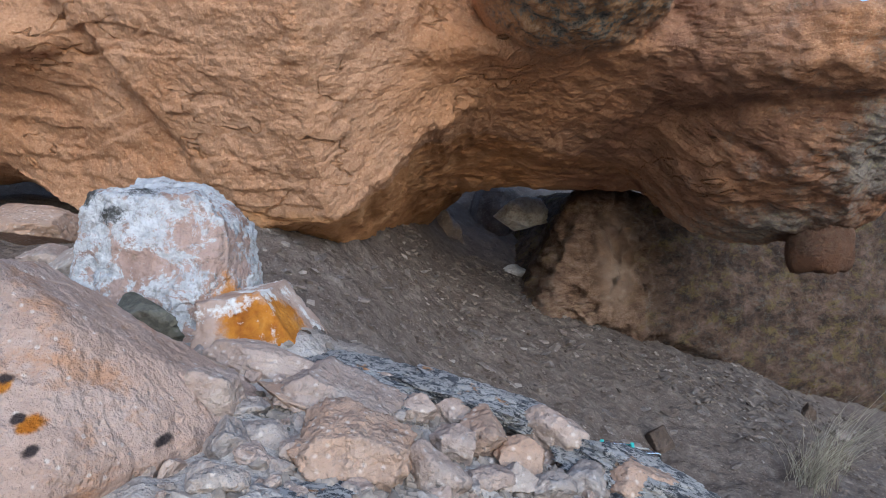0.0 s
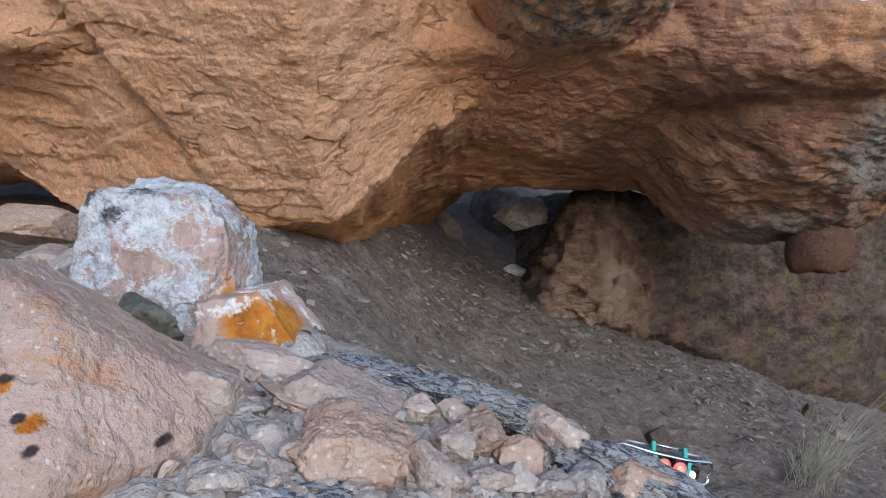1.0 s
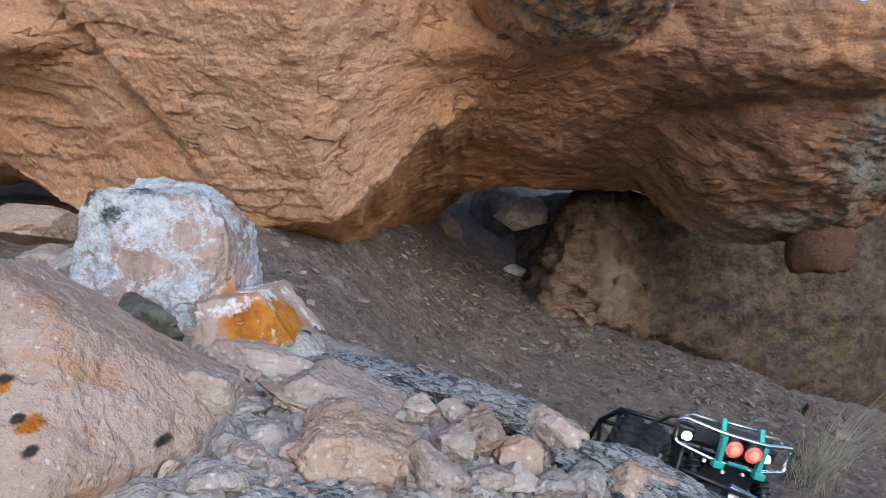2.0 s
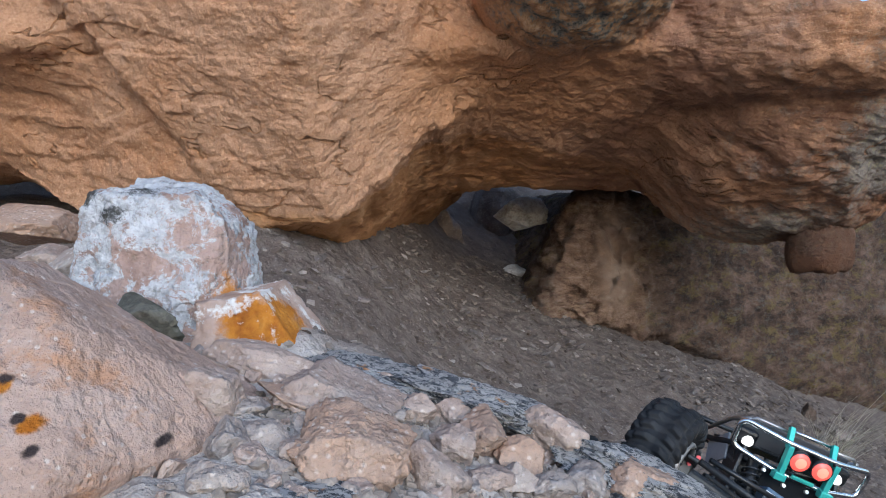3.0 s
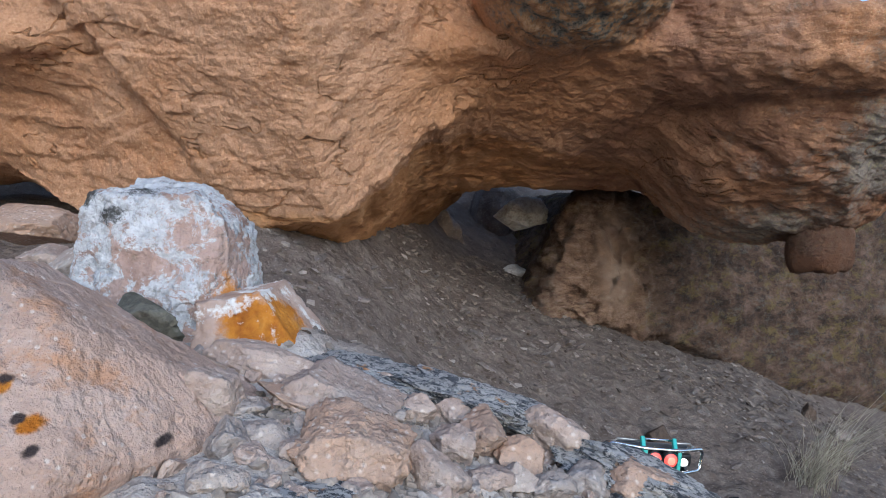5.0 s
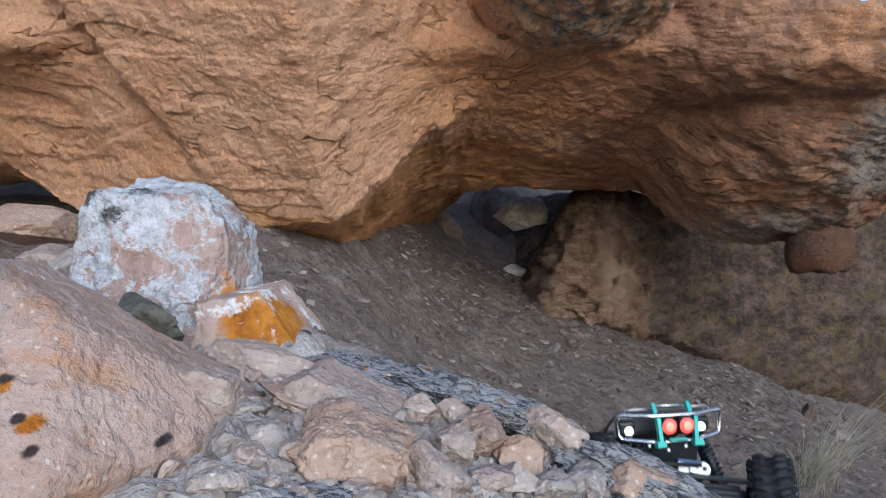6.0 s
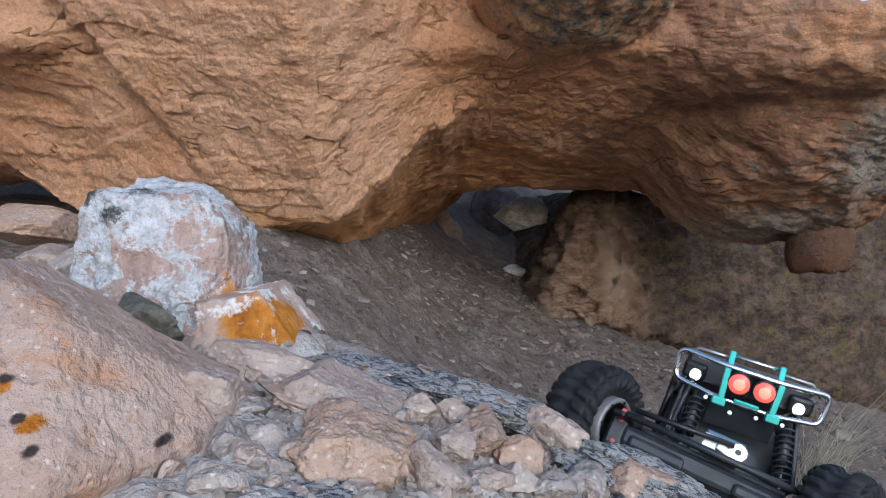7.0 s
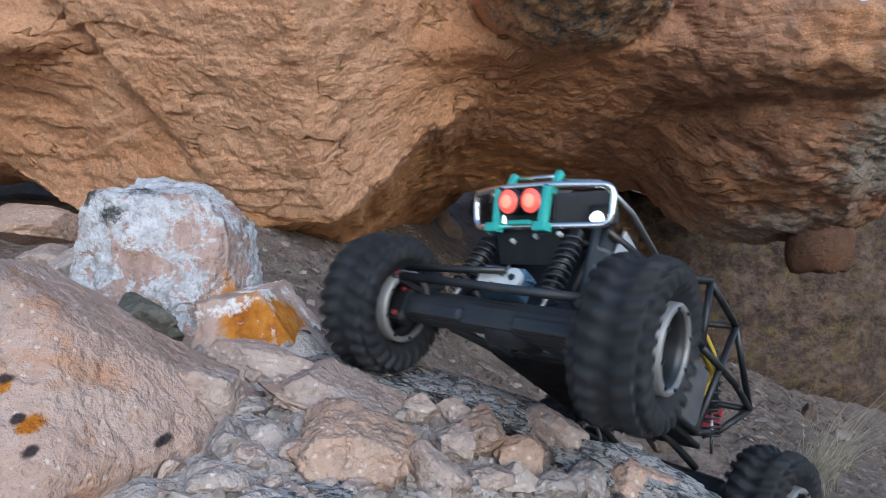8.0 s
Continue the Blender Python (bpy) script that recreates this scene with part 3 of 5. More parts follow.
def stub_rings():
    """The short stub of rock that hangs below the rounded mass."""
    d, quads, tris = sphere_dirs(24, 36, (0, 0, 1))
    p = d * np.array([0.068, 0.062, 0.085])
    p[:, 2] = np.maximum(p[:, 2], -0.052 + 0.005 * vnoise(p * 45, 3))
    p = p * (1 + 0.07 * fbm(p * 26, 3, 77))[:, None] + np.array([0.796, 1.50, 0.405])
    return p, quads, tris


def build_overhang():
    me = solid_from("overhang_boulder", overhang_field, HEART, (0.1, -0.85, -0.55), 560, 860, 2.6, (0.55, 0.15, 0.0))

    def relief(p, n):
        o = p @ np.array([[1, 0, 0.25], [0, 1, 0.2], [-0.25, -0.2, 1]])
        inner = smooth(p[:, 1] + 0.4 * np.abs(p[:, 0] - 0.2), 1.38, 1.55)
        end = smooth(p[:, 0], 0.35, 0.6)
        flakes = fbm(o * np.array([3.0, 3.0, 5.5]), 4, 44) * 3.0
        step = flakes - np.floor(flakes)
        ledge = (np.floor(flakes) + smooth(step, 0.0, 0.05)) / 3.0
        layers = fbm(o * np.array([2.2, 2.2, 13.0]), 3, 48) * 2.5
        bed = (np.floor(layers) + smooth(layers - np.floor(layers), 0.0, 0.12)) / 2.5
        wide = fbm(o * np.array([2.4, 2.4, 4.6]), 3, 51) * 3.2
        shelf = (np.floor(wide) + smooth(wide - np.floor(wide), 0.0, 0.05)) / 3.2
        some = smooth(fbm(p * 2.3, 2, 52), -0.2, 0.4)
        under = smooth(-n[:, 2], 0.25, 0.6)
        chips = fbm(o * np.array([10.0, 10.0, 13.0]), 4, 53) * 3.0
        chip = (np.floor(chips) + smooth(chips - np.floor(chips), 0.0, 0.10)) / 3.0
        h = 0.004 * fbm(p * 4, 2, 40) + 0.0016 * shelf + 0.0050 * some * some * ledge + 0.0030 * (1 - end) * chip + (0.016 * inner + 0.008 * under * (1 - inner)) * (1 - end) * bed
        h = h + end * (0.010 * fbm(p * 11, 5, 49, 0.6) + 0.006 * bed + 0.006 * chip - 0.010 * np.clip(fbm(p * np.array([7, 7, 16]), 3, 50) - 0.1, 0, 1))
        h = h - 0.005 * some * crease(p * 2.6, 2, 46) + 0.0036 * fbm(p * 34, 4, 47, 0.65)
        return h

    push(me, relief)
    v = np.empty(len(me.vertices) * 3, dtype=np.float32)
    me.vertices.foreach_get("co", v)
    v = v.reshape(-1, 3)
    d, quads, tris = sphere_dirs(560, 860, (0, 0, 1))
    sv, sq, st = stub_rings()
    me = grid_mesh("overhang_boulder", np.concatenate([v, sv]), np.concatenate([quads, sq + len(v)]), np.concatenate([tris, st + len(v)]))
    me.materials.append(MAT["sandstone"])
    tagged(new("overhang_boulder", me), "huge orange sandstone boulder overhanging a dirt hollow", "boulder")


build_ground()
build_overhang()


def put_rock(name, at, size, seed, mat, turn=(0, 0, 0), label="", category="rock", group="", **kw):
    me = rock_mesh(name, size, seed, **kw)
    me.materials.append(MAT[mat])
    ob = new(name, me)
    ob.matrix_world = pose(*at, *turn)
    return tagged(ob, label, category, group)


def far_field(p):
    q = p + np.stack([0.012 * fbm(p * 3, 2, 61), 0.012 * fbm(p * 3, 2, 62), 0.012 * fbm(p * 3, 2, 63)], -1)
    c = (0.95, 2.7, 0.2)
    front = plane(q, (0.251, 1.90, 0.215), (1.236, 2.40, -0.08), (0.42, 2.02, 0.565), c)
    side = plane(q, (0.251, 1.90, 0.215), (0.42, 2.00, 0.565), (0.30, 2.40, 0.42), c)
    top = plane(q, (0.42, 2.00, 0.565), (1.3, 2.35, 0.56), (0.6, 3.0, 0.60), c)
    foot = 0.260 - 0.30 * (q[:, 0] - 0.251) - q[:, 2]
    front = smax(front, front + 1.3 * foot * smooth(q[:, 0], 0.26, 0.36) * (1 - 0.7 * smooth(q[:, 0], 0.7, 1.0)), 0.006)
    body = smax(smax(front, side, 0.012), top, 0.02)
    body = smax(body, smax(q[:, 0] - 1.9, q[:, 1] - 3.2, 0.1), 0.1)
    body = smax(body, -0.45 - q[:, 2], 0.05)
    # weathered pits and the undercut along its foot, set into the front face
    n = np.cross(np.array([0.985, 0.50, -0.295]), np.array([0.169, 0.12, 0.35]))
    for x, z, r, sx, sz in ((0.448, 0.462, 0.016, 1, 0.9), (0.420, 0.410, 0.018, 1.3, 0.6), (0.588, 0.285, 0.014, 1, 1), (0.50, 0.42, 0.032, 1.0, 0.6),
                            (0.535, 0.37, 0.022, 1.2, 0.8), (0.370, 0.275, 0.026, 0.8, 1), (0.420, 0.235, 0.024, 0.9, 1.1), (0.345, 0.215, 0.020, 0.8, 1.2),
                            (0.47, 0.31, 0.015, 1, 1), (0.45, 0.19, 0.026, 0.6, 1.1), (0.53, 0.155, 0.030, 0.5, 1.1), (0.64, 0.125, 0.030, 0.5, 1.2)):
        y = 1.90 - (n[0] * (x - 0.251) + n[2] * (z - 0.215)) / n[1] + 0.15 * r
        body = smax(body, r - np.linalg.norm((q - np.array([x, y, z])) * np.array([sx, 0.8, sz]), axis=1), 0.006)
    return body


def craggy(p):
    """The end of the front face that has broken away and is pocked."""
    return smooth(p[:, 0] - 0.25 * (p[:, 2] - 0.3) + 0.06 * fbm(p * 6, 2, 70), 0.72, 0.55) * smooth(-p[:, 1], -2.25, -2.1)


def build_far_boulder():
    c = Vector((0.95, 2.55, 0.2))
    me = solid_from("weathered_boulder", far_field, c, (-0.45, -0.85, 0.05), 360, 520, 2.2, (0.3, 0.0, 0.0))
    push(me, lambda p, n: 0.012 * fbm(p * 5.5, 5, 64) + 0.006 * fbm(p * 24, 4, 65, 0.6) - 0.006 * crease(p * 4, 3, 66) + craggy(p) * (0.030 * np.abs(fbm(p * 13, 3, 67)) - 0.016 * np.clip(fbm(p * 21, 2, 68), 0.15, 1) + 0.008 * fbm(p * 34, 3, 69)))
    me.materials.append(MAT["weathered"])
    me.transform(Matrix.Translation(-c))
    ob = new("weathered_boulder", me)
    ob.location = c
    tagged(ob, "weathered brown boulder with pits and patchy lichen", "boulder")


build_far_boulder()


def cut_mesh(name, cuts, seed, n=40, edge=0.08, rough=0.035, r=0.2):
    """A stone cut by given planes: (normal, distance from its centre in metres)."""
    if n not in DIRS:
        DIRS[n] = cube_dirs(n)
    d, quads = DIRS[n]
    inv = np.full(len(d), 1.0 / r)
    k = edge / min(h for _, h in cuts)
    for c, h in cuts:
        c = np.array(c, float)
        inv = smax(inv, d @ (c / np.linalg.norm(c)) / h, k)
    p = d / inv[:, None]
    s = np.abs(p).max()
    o = np.random.RandomState(seed).uniform(-50, 50, 3)
    u = p / s
    f = fbm(u * 2.6 + o, 3, seed + 9) * 2.5
    f = (np.floor(f) + smooth(f - np.floor(f), 0.0, 0.12)) / 2.5
    k = 1 + rough * 0.8 * fbm(u * 2.2 + o, 4, seed) + rough * 0.7 * f
    k = k - rough * 0.5 * crease(u * 1.8 + o, 3, seed + 4) + rough * 0.4 * fbm(u * 10 + o, 5, seed + 20, 0.62)
    return grid_mesh(name, p * k[:, None], quads)


def put_cut(name, at, cuts, seed, mat, label, category="rock", group="", **kw):
    me = cut_mesh(name, cuts, seed, **kw)
    me.materials.append(MAT[mat])
    ob = new(name, me)
    ob.location = at
    return tagged(ob, label, category, group)


# ---- the rocks ----
put_cut("white_rock", (-0.302, 0.80, 0.375), [((0.02, -0.22, 1), 0.0897), ((0.62, -0.05, 0.79), 0.0888), ((0.993, -0.05, 0.117), 0.0787), ((-0.88, 0, 0.47), 0.1016), ((-0.976, -0.1, 0.217), 0.0970),
        ((-0.786, 0, -0.618), 0.0915), ((0.10, -1, 0.16), 0.0659), ((-0.32, -1, 0.05), 0.0750), ((0.75, -0.7, 0), 0.0860), ((0, 1, 0), 0.0641), ((0, 0, -1), 0.1098), ((0.8, 0, -0.6), 0.1007)],
        3, "white", "upright rock with a chalky white crust and black lichen", n=120, edge=0.0020, rough=0.048)
put_cut("lichen_rock", (-0.188, 0.760, 0.319), [((0.78, -0.12, 0.62), 0.027), ((-0.15, -0.1, 0.98), 0.038), ((0.1, -1, 0.3), 0.045), ((-1, 0, 0), 0.06), ((0, 1, 0), 0.06), ((0, 0, -1), 0.07), ((1, 0, -0.1), 0.056)],
        6, "lichen", "low rock crusted with bright orange lichen", n=56, edge=0.003, rough=0.06)
put_cut("pink_boulder", (-0.292, 0.52, 0.268), [((0.544, 0.1, 0.839), 0.088), ((0.76, -0.42, 0.49), 0.092), ((0.76, -0.45, -0.47), 0.100), ((0.25, -0.75, 0.6), 0.098), ((0.1, -1, 0.0), 0.14),
        ((-0.3, 0, 1), 0.135), ((-1, 0, 0), 0.22), ((0, 1, 0.2), 0.10), ((0, 0, -1), 0.14)],
        4, "pink", "large pink boulder with pale grains and lichen spots", "boulder", n=130, edge=0.075, rough=0.036, r=0.26)
put_cut("flat_rock", (-0.088, 0.600, 0.277), [((0.449, -0.15, 0.893), 0.0125), ((-0.266, 0, -0.964), 0.0135), ((-1, -0.1, 0.1), 0.050), ((1, -0.1, -0.2), 0.052), ((0, -1, 0.35), 0.030), ((0.1, -0.8, -0.5), 0.030),
        ((0, 1, 0), 0.040), ((-0.5, 0, 0.87), 0.030), ((0.7, -0.6, 0.2), 0.047)], 11, "tan", "flat pinkish rock lying on the rubble mound", n=44, edge=0.003, rough=0.10, r=0.075)
put_cut("block_rock", (-0.064, 0.510, 0.254), [((0, -0.2, 1), 0.0225), ((0.447, -0.1, 0.894), 0.0215), ((1, -0.1, 0), 0.0385), ((-0.763, -0.1, -0.646), 0.029), ((-1, 0, 0.2), 0.042), ((-0.555, -0.2, 0.83), 0.031),
        ((0, 0, -1), 0.028), ((0.1, -1, 0.12), 0.028), ((0, -0.8, -0.6), 0.030), ((0.8, -0.2, -0.6), 0.038), ((0, 1, 0), 0.035)], 12, "orange_tan", "chunky tan rock with a broken orange underside", n=48, edge=0.003, rough=0.10, r=0.06)
put_rock("rubble_rock", (-0.119, 0.588, 0.273), (0.0370, 0.0230, 0.0142), 13, "orange_tan", (0, 24, 0), "thin tan rock tilted over a dark gap", n=28, edge=0.03, rough=0.085)
put_rock("rubble_rock", (0.008, 0.586, 0.238), (0.0292, 0.0223, 0.0203), 14, "tan", (0, 12, 0), "rounded pale tan rubble rock", n=28, edge=0.03, rough=0.085)
put_rock("rubble_rock", (0.032, 0.604, 0.239), (0.0291, 0.0251, 0.0266), 15, "orange_tan", (0, 35, 0), "long tan rubble rock leaning on others", n=28, edge=0.03, rough=0.085)
put_rock("rubble_rock", (0.017, 0.644, 0.247), (0.0371, 0.0252, 0.0189), 16, "tan", (0, 22, 0), "pale tan rubble rock on the mound", n=28, edge=0.03, rough=0.085)
put_rock("rubble_rock", (0.068, 0.602, 0.224), (0.0278, 0.0222, 0.0215), 17, "orange_tan", (0, 15, 0), "angular orange-tan rubble rock", n=28, edge=0.03, rough=0.085)
put_rock("rubble_rock", (0.104, 0.648, 0.227), (0.0313, 0.0269, 0.0285), 18, "tan", (0, 25, 0), "greenish tan rock on the crest of the mound", n=28, edge=0.03, rough=0.085)
put_rock("rubble_rock", (-0.006, 0.524, 0.233), (0.0220, 0.0208, 0.0242), 19, "tan", (0, -10, 0), "pale pink upright rubble rock", n=28, edge=0.03, rough=0.085)
put_rock("rubble_rock", (0.165, 0.602, 0.198), (0.0473, 0.0332, 0.0265), 20, "orange_tan", (0, 18, 0), "broad orange-tan rock at the edge of the mound", n=30, edge=0.03, rough=0.085)
put_rock("rubble_rock", (0.122, 0.598, 0.207), (0.0232, 0.0198, 0.0207), 21, "grey", (0, 10, 0), "grey rubble rock at the edge of the mound", n=28, edge=0.03, rough=0.085)
put_rock("rubble_rock", (-0.128, 0.490, 0.253), (0.0216, 0.0136, 0.0087), 22, "tan", (0, 6, 0), "flat tan rubble rock", n=28, edge=0.03, rough=0.085)
put_rock("rubble_rock", (-0.176, 0.550, 0.286), (0.0340, 0.0304, 0.0335), 23, "tan", (0, 20, 0), "pinkish broken rock beside the big boulder", n=30, edge=0.03, rough=0.085)
put_rock("rubble_rock", (-0.220, 0.628, 0.293), (0.0369, 0.0249, 0.0184), 24, "tan", (0, 15, 0), "pinkish rubble rock below the white rock", n=28, edge=0.03, rough=0.085)
put_rock("rubble_rock", (-0.159, 0.658, 0.290), (0.0656, 0.0397, 0.0228), 25, "tan", (0, 10, 0), "broken tan rock at the foot of the white rock", n=32, edge=0.03, rough=0.085)
put_rock("rubble_rock", (-0.021, 0.630, 0.256), (0.0218, 0.0187, 0.0198), 26, "tan", (0, 0, 0), "tan rubble rock beside a flat one", n=28, edge=0.03, rough=0.085)
put_rock("rubble_rock", (-0.134, 0.522, 0.264), (0.0285, 0.0190, 0.0137), 27, "grey", (0, 5, 0), "grey rubble rock in a gap", n=28, edge=0.03, rough=0.085)
put_rock("rubble_rock", (-0.107, 0.522, 0.254), (0.0208, 0.0143, 0.0109), 28, "grey", (0, 12, 0), "grey rubble rock under a larger block", n=28, edge=0.03, rough=0.085)
put_rock("rubble_rock", (-0.153, 0.558, 0.275), (0.0246, 0.0163, 0.0117), 29, "grey", (0, 8, 0), "small grey rubble rock", n=28, edge=0.03, rough=0.085)
put_rock("rubble_rock", (-0.152, 0.498, 0.265), (0.0172, 0.0148, 0.0157), 30, "grey", (0, -12, 0), "grey broken rubble rock", n=28, edge=0.03, rough=0.085)
put_rock("rubble_rock", (-0.146, 0.446, 0.252), (0.0215, 0.0156, 0.0131), 31, "grey", (0, 0, 0), "pale grey rubble rock", n=28, edge=0.03, rough=0.085)
put_rock("rubble_rock", (-0.046, 0.612, 0.253), (0.0160, 0.0121, 0.0109), 32, "grey", (0, 0, 0), "small grey rubble rock", n=28, edge=0.03, rough=0.085)
put_rock("rubble_rock", (0.029, 0.552, 0.221), (0.0226, 0.0162, 0.0133), 33, "tan", (0, 8, 0), "flat tan rubble rock", n=28, edge=0.03, rough=0.085)
put_rock("rubble_rock", (0.055, 0.566, 0.215), (0.0214, 0.0155, 0.0131), 34, "grey", (0, -8, 0), "pale angular rubble rock", n=28, edge=0.03, rough=0.085)
put_rock("rubble_rock", (0.084, 0.570, 0.209), (0.0197, 0.0153, 0.0143), 35, "grey", (0, 14, 0), "grey rubble rock on the mound", n=28, edge=0.03, rough=0.085)
put_rock("rubble_rock", (0.060, 0.678, 0.237), (0.0249, 0.0176, 0.0142), 41, "grey", (0, 20, 0), "grey rock on the crest of the mound", n=28, edge=0.03, rough=0.085)
put_rock("streaked_slab", (-0.109, 0.480, 0.235), (0.049, 0.066, 0.015), 36, "slab", (0, 6, 0), "grey slab streaked with black lichen among the rubble", n=30, planes=14, rough=0.16, grain=1.6)
put_rock("lichen_slab", (-0.072, 0.700, 0.277), (0.090, 0.066, 0.019), 37, "slab", (0, 14, -8), "long grey slab under black lichen on the crest of the mound", n=56, planes=14, rough=0.16, grain=1.6)
put_rock("lichen_slab", (0.036, 0.680, 0.254), (0.092, 0.066, 0.021), 38, "slab", (0, 15, -10), "long grey slab under black lichen on the crest of the mound", n=56, planes=14, rough=0.16, grain=1.6)
put_rock("lichen_slab", (0.167, 0.625, 0.206), (0.084, 0.055, 0.022), 39, "slab", (0, 20, -12), "grey slab with black and orange lichen on the crest of the mound", n=56, planes=14, rough=0.16, grain=1.6)
put_rock("ledge_rock", (-0.584, 1.020, 0.435), (0.077, 0.110, 0.042), 40, "orange_tan", (0, 4, 0), "flat orange-tan rock wedged under the overhang", n=32)
put_rock("wedge_stone", (-0.520, 0.920, 0.385), (0.039, 0.032, 0.021), 41, "tan", (0, 0, 0), "small tan stone behind the pink boulder", n=28)
put_rock("wedge_stone", (-0.473, 0.900, 0.376), (0.028, 0.028, 0.024), 42, "grey", (0, 0, 0), "grey stone behind the pink boulder", n=28)
put_rock("foot_stone", (-0.300, 0.705, 0.332), (0.040, 0.033, 0.025), 43, "olive", (0, 12, 0), "dark grey-green stone at the foot of the white rock", n=28)
put_rock("cave_wall_rock", (0.15, 2.85, 0.40), (0.85, 0.20, 0.38), 55, "shale", (0, 0, 5), "dark brown rock closing the back of the hollow", n=32)
put_rock("cave_rock", (0.264, 2.350, 0.501), (0.094, 0.110, 0.063), 44, "pale", (0, -8, 20), "pale grey block lying in the dark of the hollow", n=28, planes=14)
put_rock("cave_rock", (-0.012, 2.500, 0.462), (0.078, 0.110, 0.100), 45, "shale", (0, 0, 10), "upright brown block in the back of the hollow", n=28, planes=14)
put_rock("cave_rock", (0.188, 2.750, 0.490), (0.135, 0.110, 0.135), 46, "shale", (0, 0, 0), "dark brown rock in the back of the hollow", n=28)
put_rock("cave_stone", (0.232, 2.350, 0.322), (0.045, 0.035, 0.026), 47, "pale", (0, 0, 0), "small bluish grey stone on the dirt", n=20)
put_rock("dirt_stone", (0.442, 1.450, -0.002), (0.040, 0.036, 0.038), 48, "brown", (0, 20, 0), "rounded brown stone half sunk in the dirt", n=20)
put_rock("dirt_stone", (0.350, 1.420, 0.008), (0.060, 0.040, 0.016), 49, "grey", (0, 18, 0), "flat grey stone sunk in the dirt", n=20)
put_rock("dirt_stone", (1.030, 2.000, -0.070), (0.026, 0.022, 0.030), 50, "brown", (0, 10, 0), "greyish brown stone on the dirt", n=16)
put_rock("dirt_stone", (1.065, 1.900, -0.105), (0.034, 0.026, 0.026), 51, "shale", (0, 20, 0), "reddish brown broken stone on the dirt", n=16)
put_rock("dirt_stone", (-0.165, 2.200, 0.472), (0.059, 0.046, 0.026), 52, "shale", (0, 0, 0), "flat brown stone under the overhang", n=28)


# ---- loose stones ----
def stone_set(size, n, seed, flat):
    """Fifteen stones from small to large, few of them large."""
    out = []
    for k in range(15):
        r = size[0] + (size[1] - size[0]) * (k / 14) ** 1.8
        out.append((r, rock_mesh("stone", (r, r * 0.8, r * flat), seed + k, n=n, planes=12, edge=0.004, rough=0.05)))
    return out


def rest_on_ground(x, y):
    p = np.array([[x, y, 0.0]])
    return float(ground_height(p[:, 0], p[:, 1])[0] + 0.007 * fbm(p * 4, 3, 5)[0] + 0.008 * fbm(p * 15, 4, 6, 0.6)[0])


def scatter_stones():
    """Countable stones of the mound, and flakes on the dirt, each an object."""
    rs = np.random.RandomState(7)
    for mat, count, box, size, flat, name, label, group in (
            ("tan", 150, (-0.26, 0.24, 0.44, 0.68), (0.005, 0.015), 0.7, "rubble_stone", "small pale tan stone among the rubble", "rubble stones"),
            ("grey", 150, (-0.26, 0.24, 0.44, 0.70), (0.004, 0.013), 0.7, "rubble_stone", "small grey stone among the rubble", "rubble stones"),
            ("tan", 12, (-0.62, -0.34, 0.78, 1.0), (0.008, 0.022), 0.7, "rubble_stone", "small pale tan stone among the rubble", "rubble stones"),
            ("shale", 290, (-0.30, 1.10, 0.92, 2.05), (0.007, 0.024), 0.3, "shale_flake", "flat brown flake of shale on the dirt", "shale flakes"),
            ("tan", 14, (-0.15, 1.1, 1.0, 2.2), (0.005, 0.014), 0.5, "dirt_pebble", "pale pebble lying on the dirt", "dirt pebbles")):
        meshes = stone_set(size, 7, 300 + len(name) + count, flat)
        for _, me in meshes:
            me.materials.append(MAT[mat])
            me.polygons.foreach_set("use_smooth", np.zeros(len(me.polygons), dtype=bool))
        for k in range(count):
            x, y = rs.uniform(box[0], box[1]), rs.uniform(box[2], box[3])
            r, me = meshes[k % 15]
            ob = new(name, me)
            tilt = 30 if flat > 0.4 else 20
            ob.matrix_world = pose(x, y, rest_on_ground(x, y) + r * flat * 0.35, rs.uniform(-tilt, tilt), rs.uniform(-tilt, tilt) + (22 if flat < 0.4 else 0), rs.uniform(0, 360))
            tagged(ob, label, "stone", group)


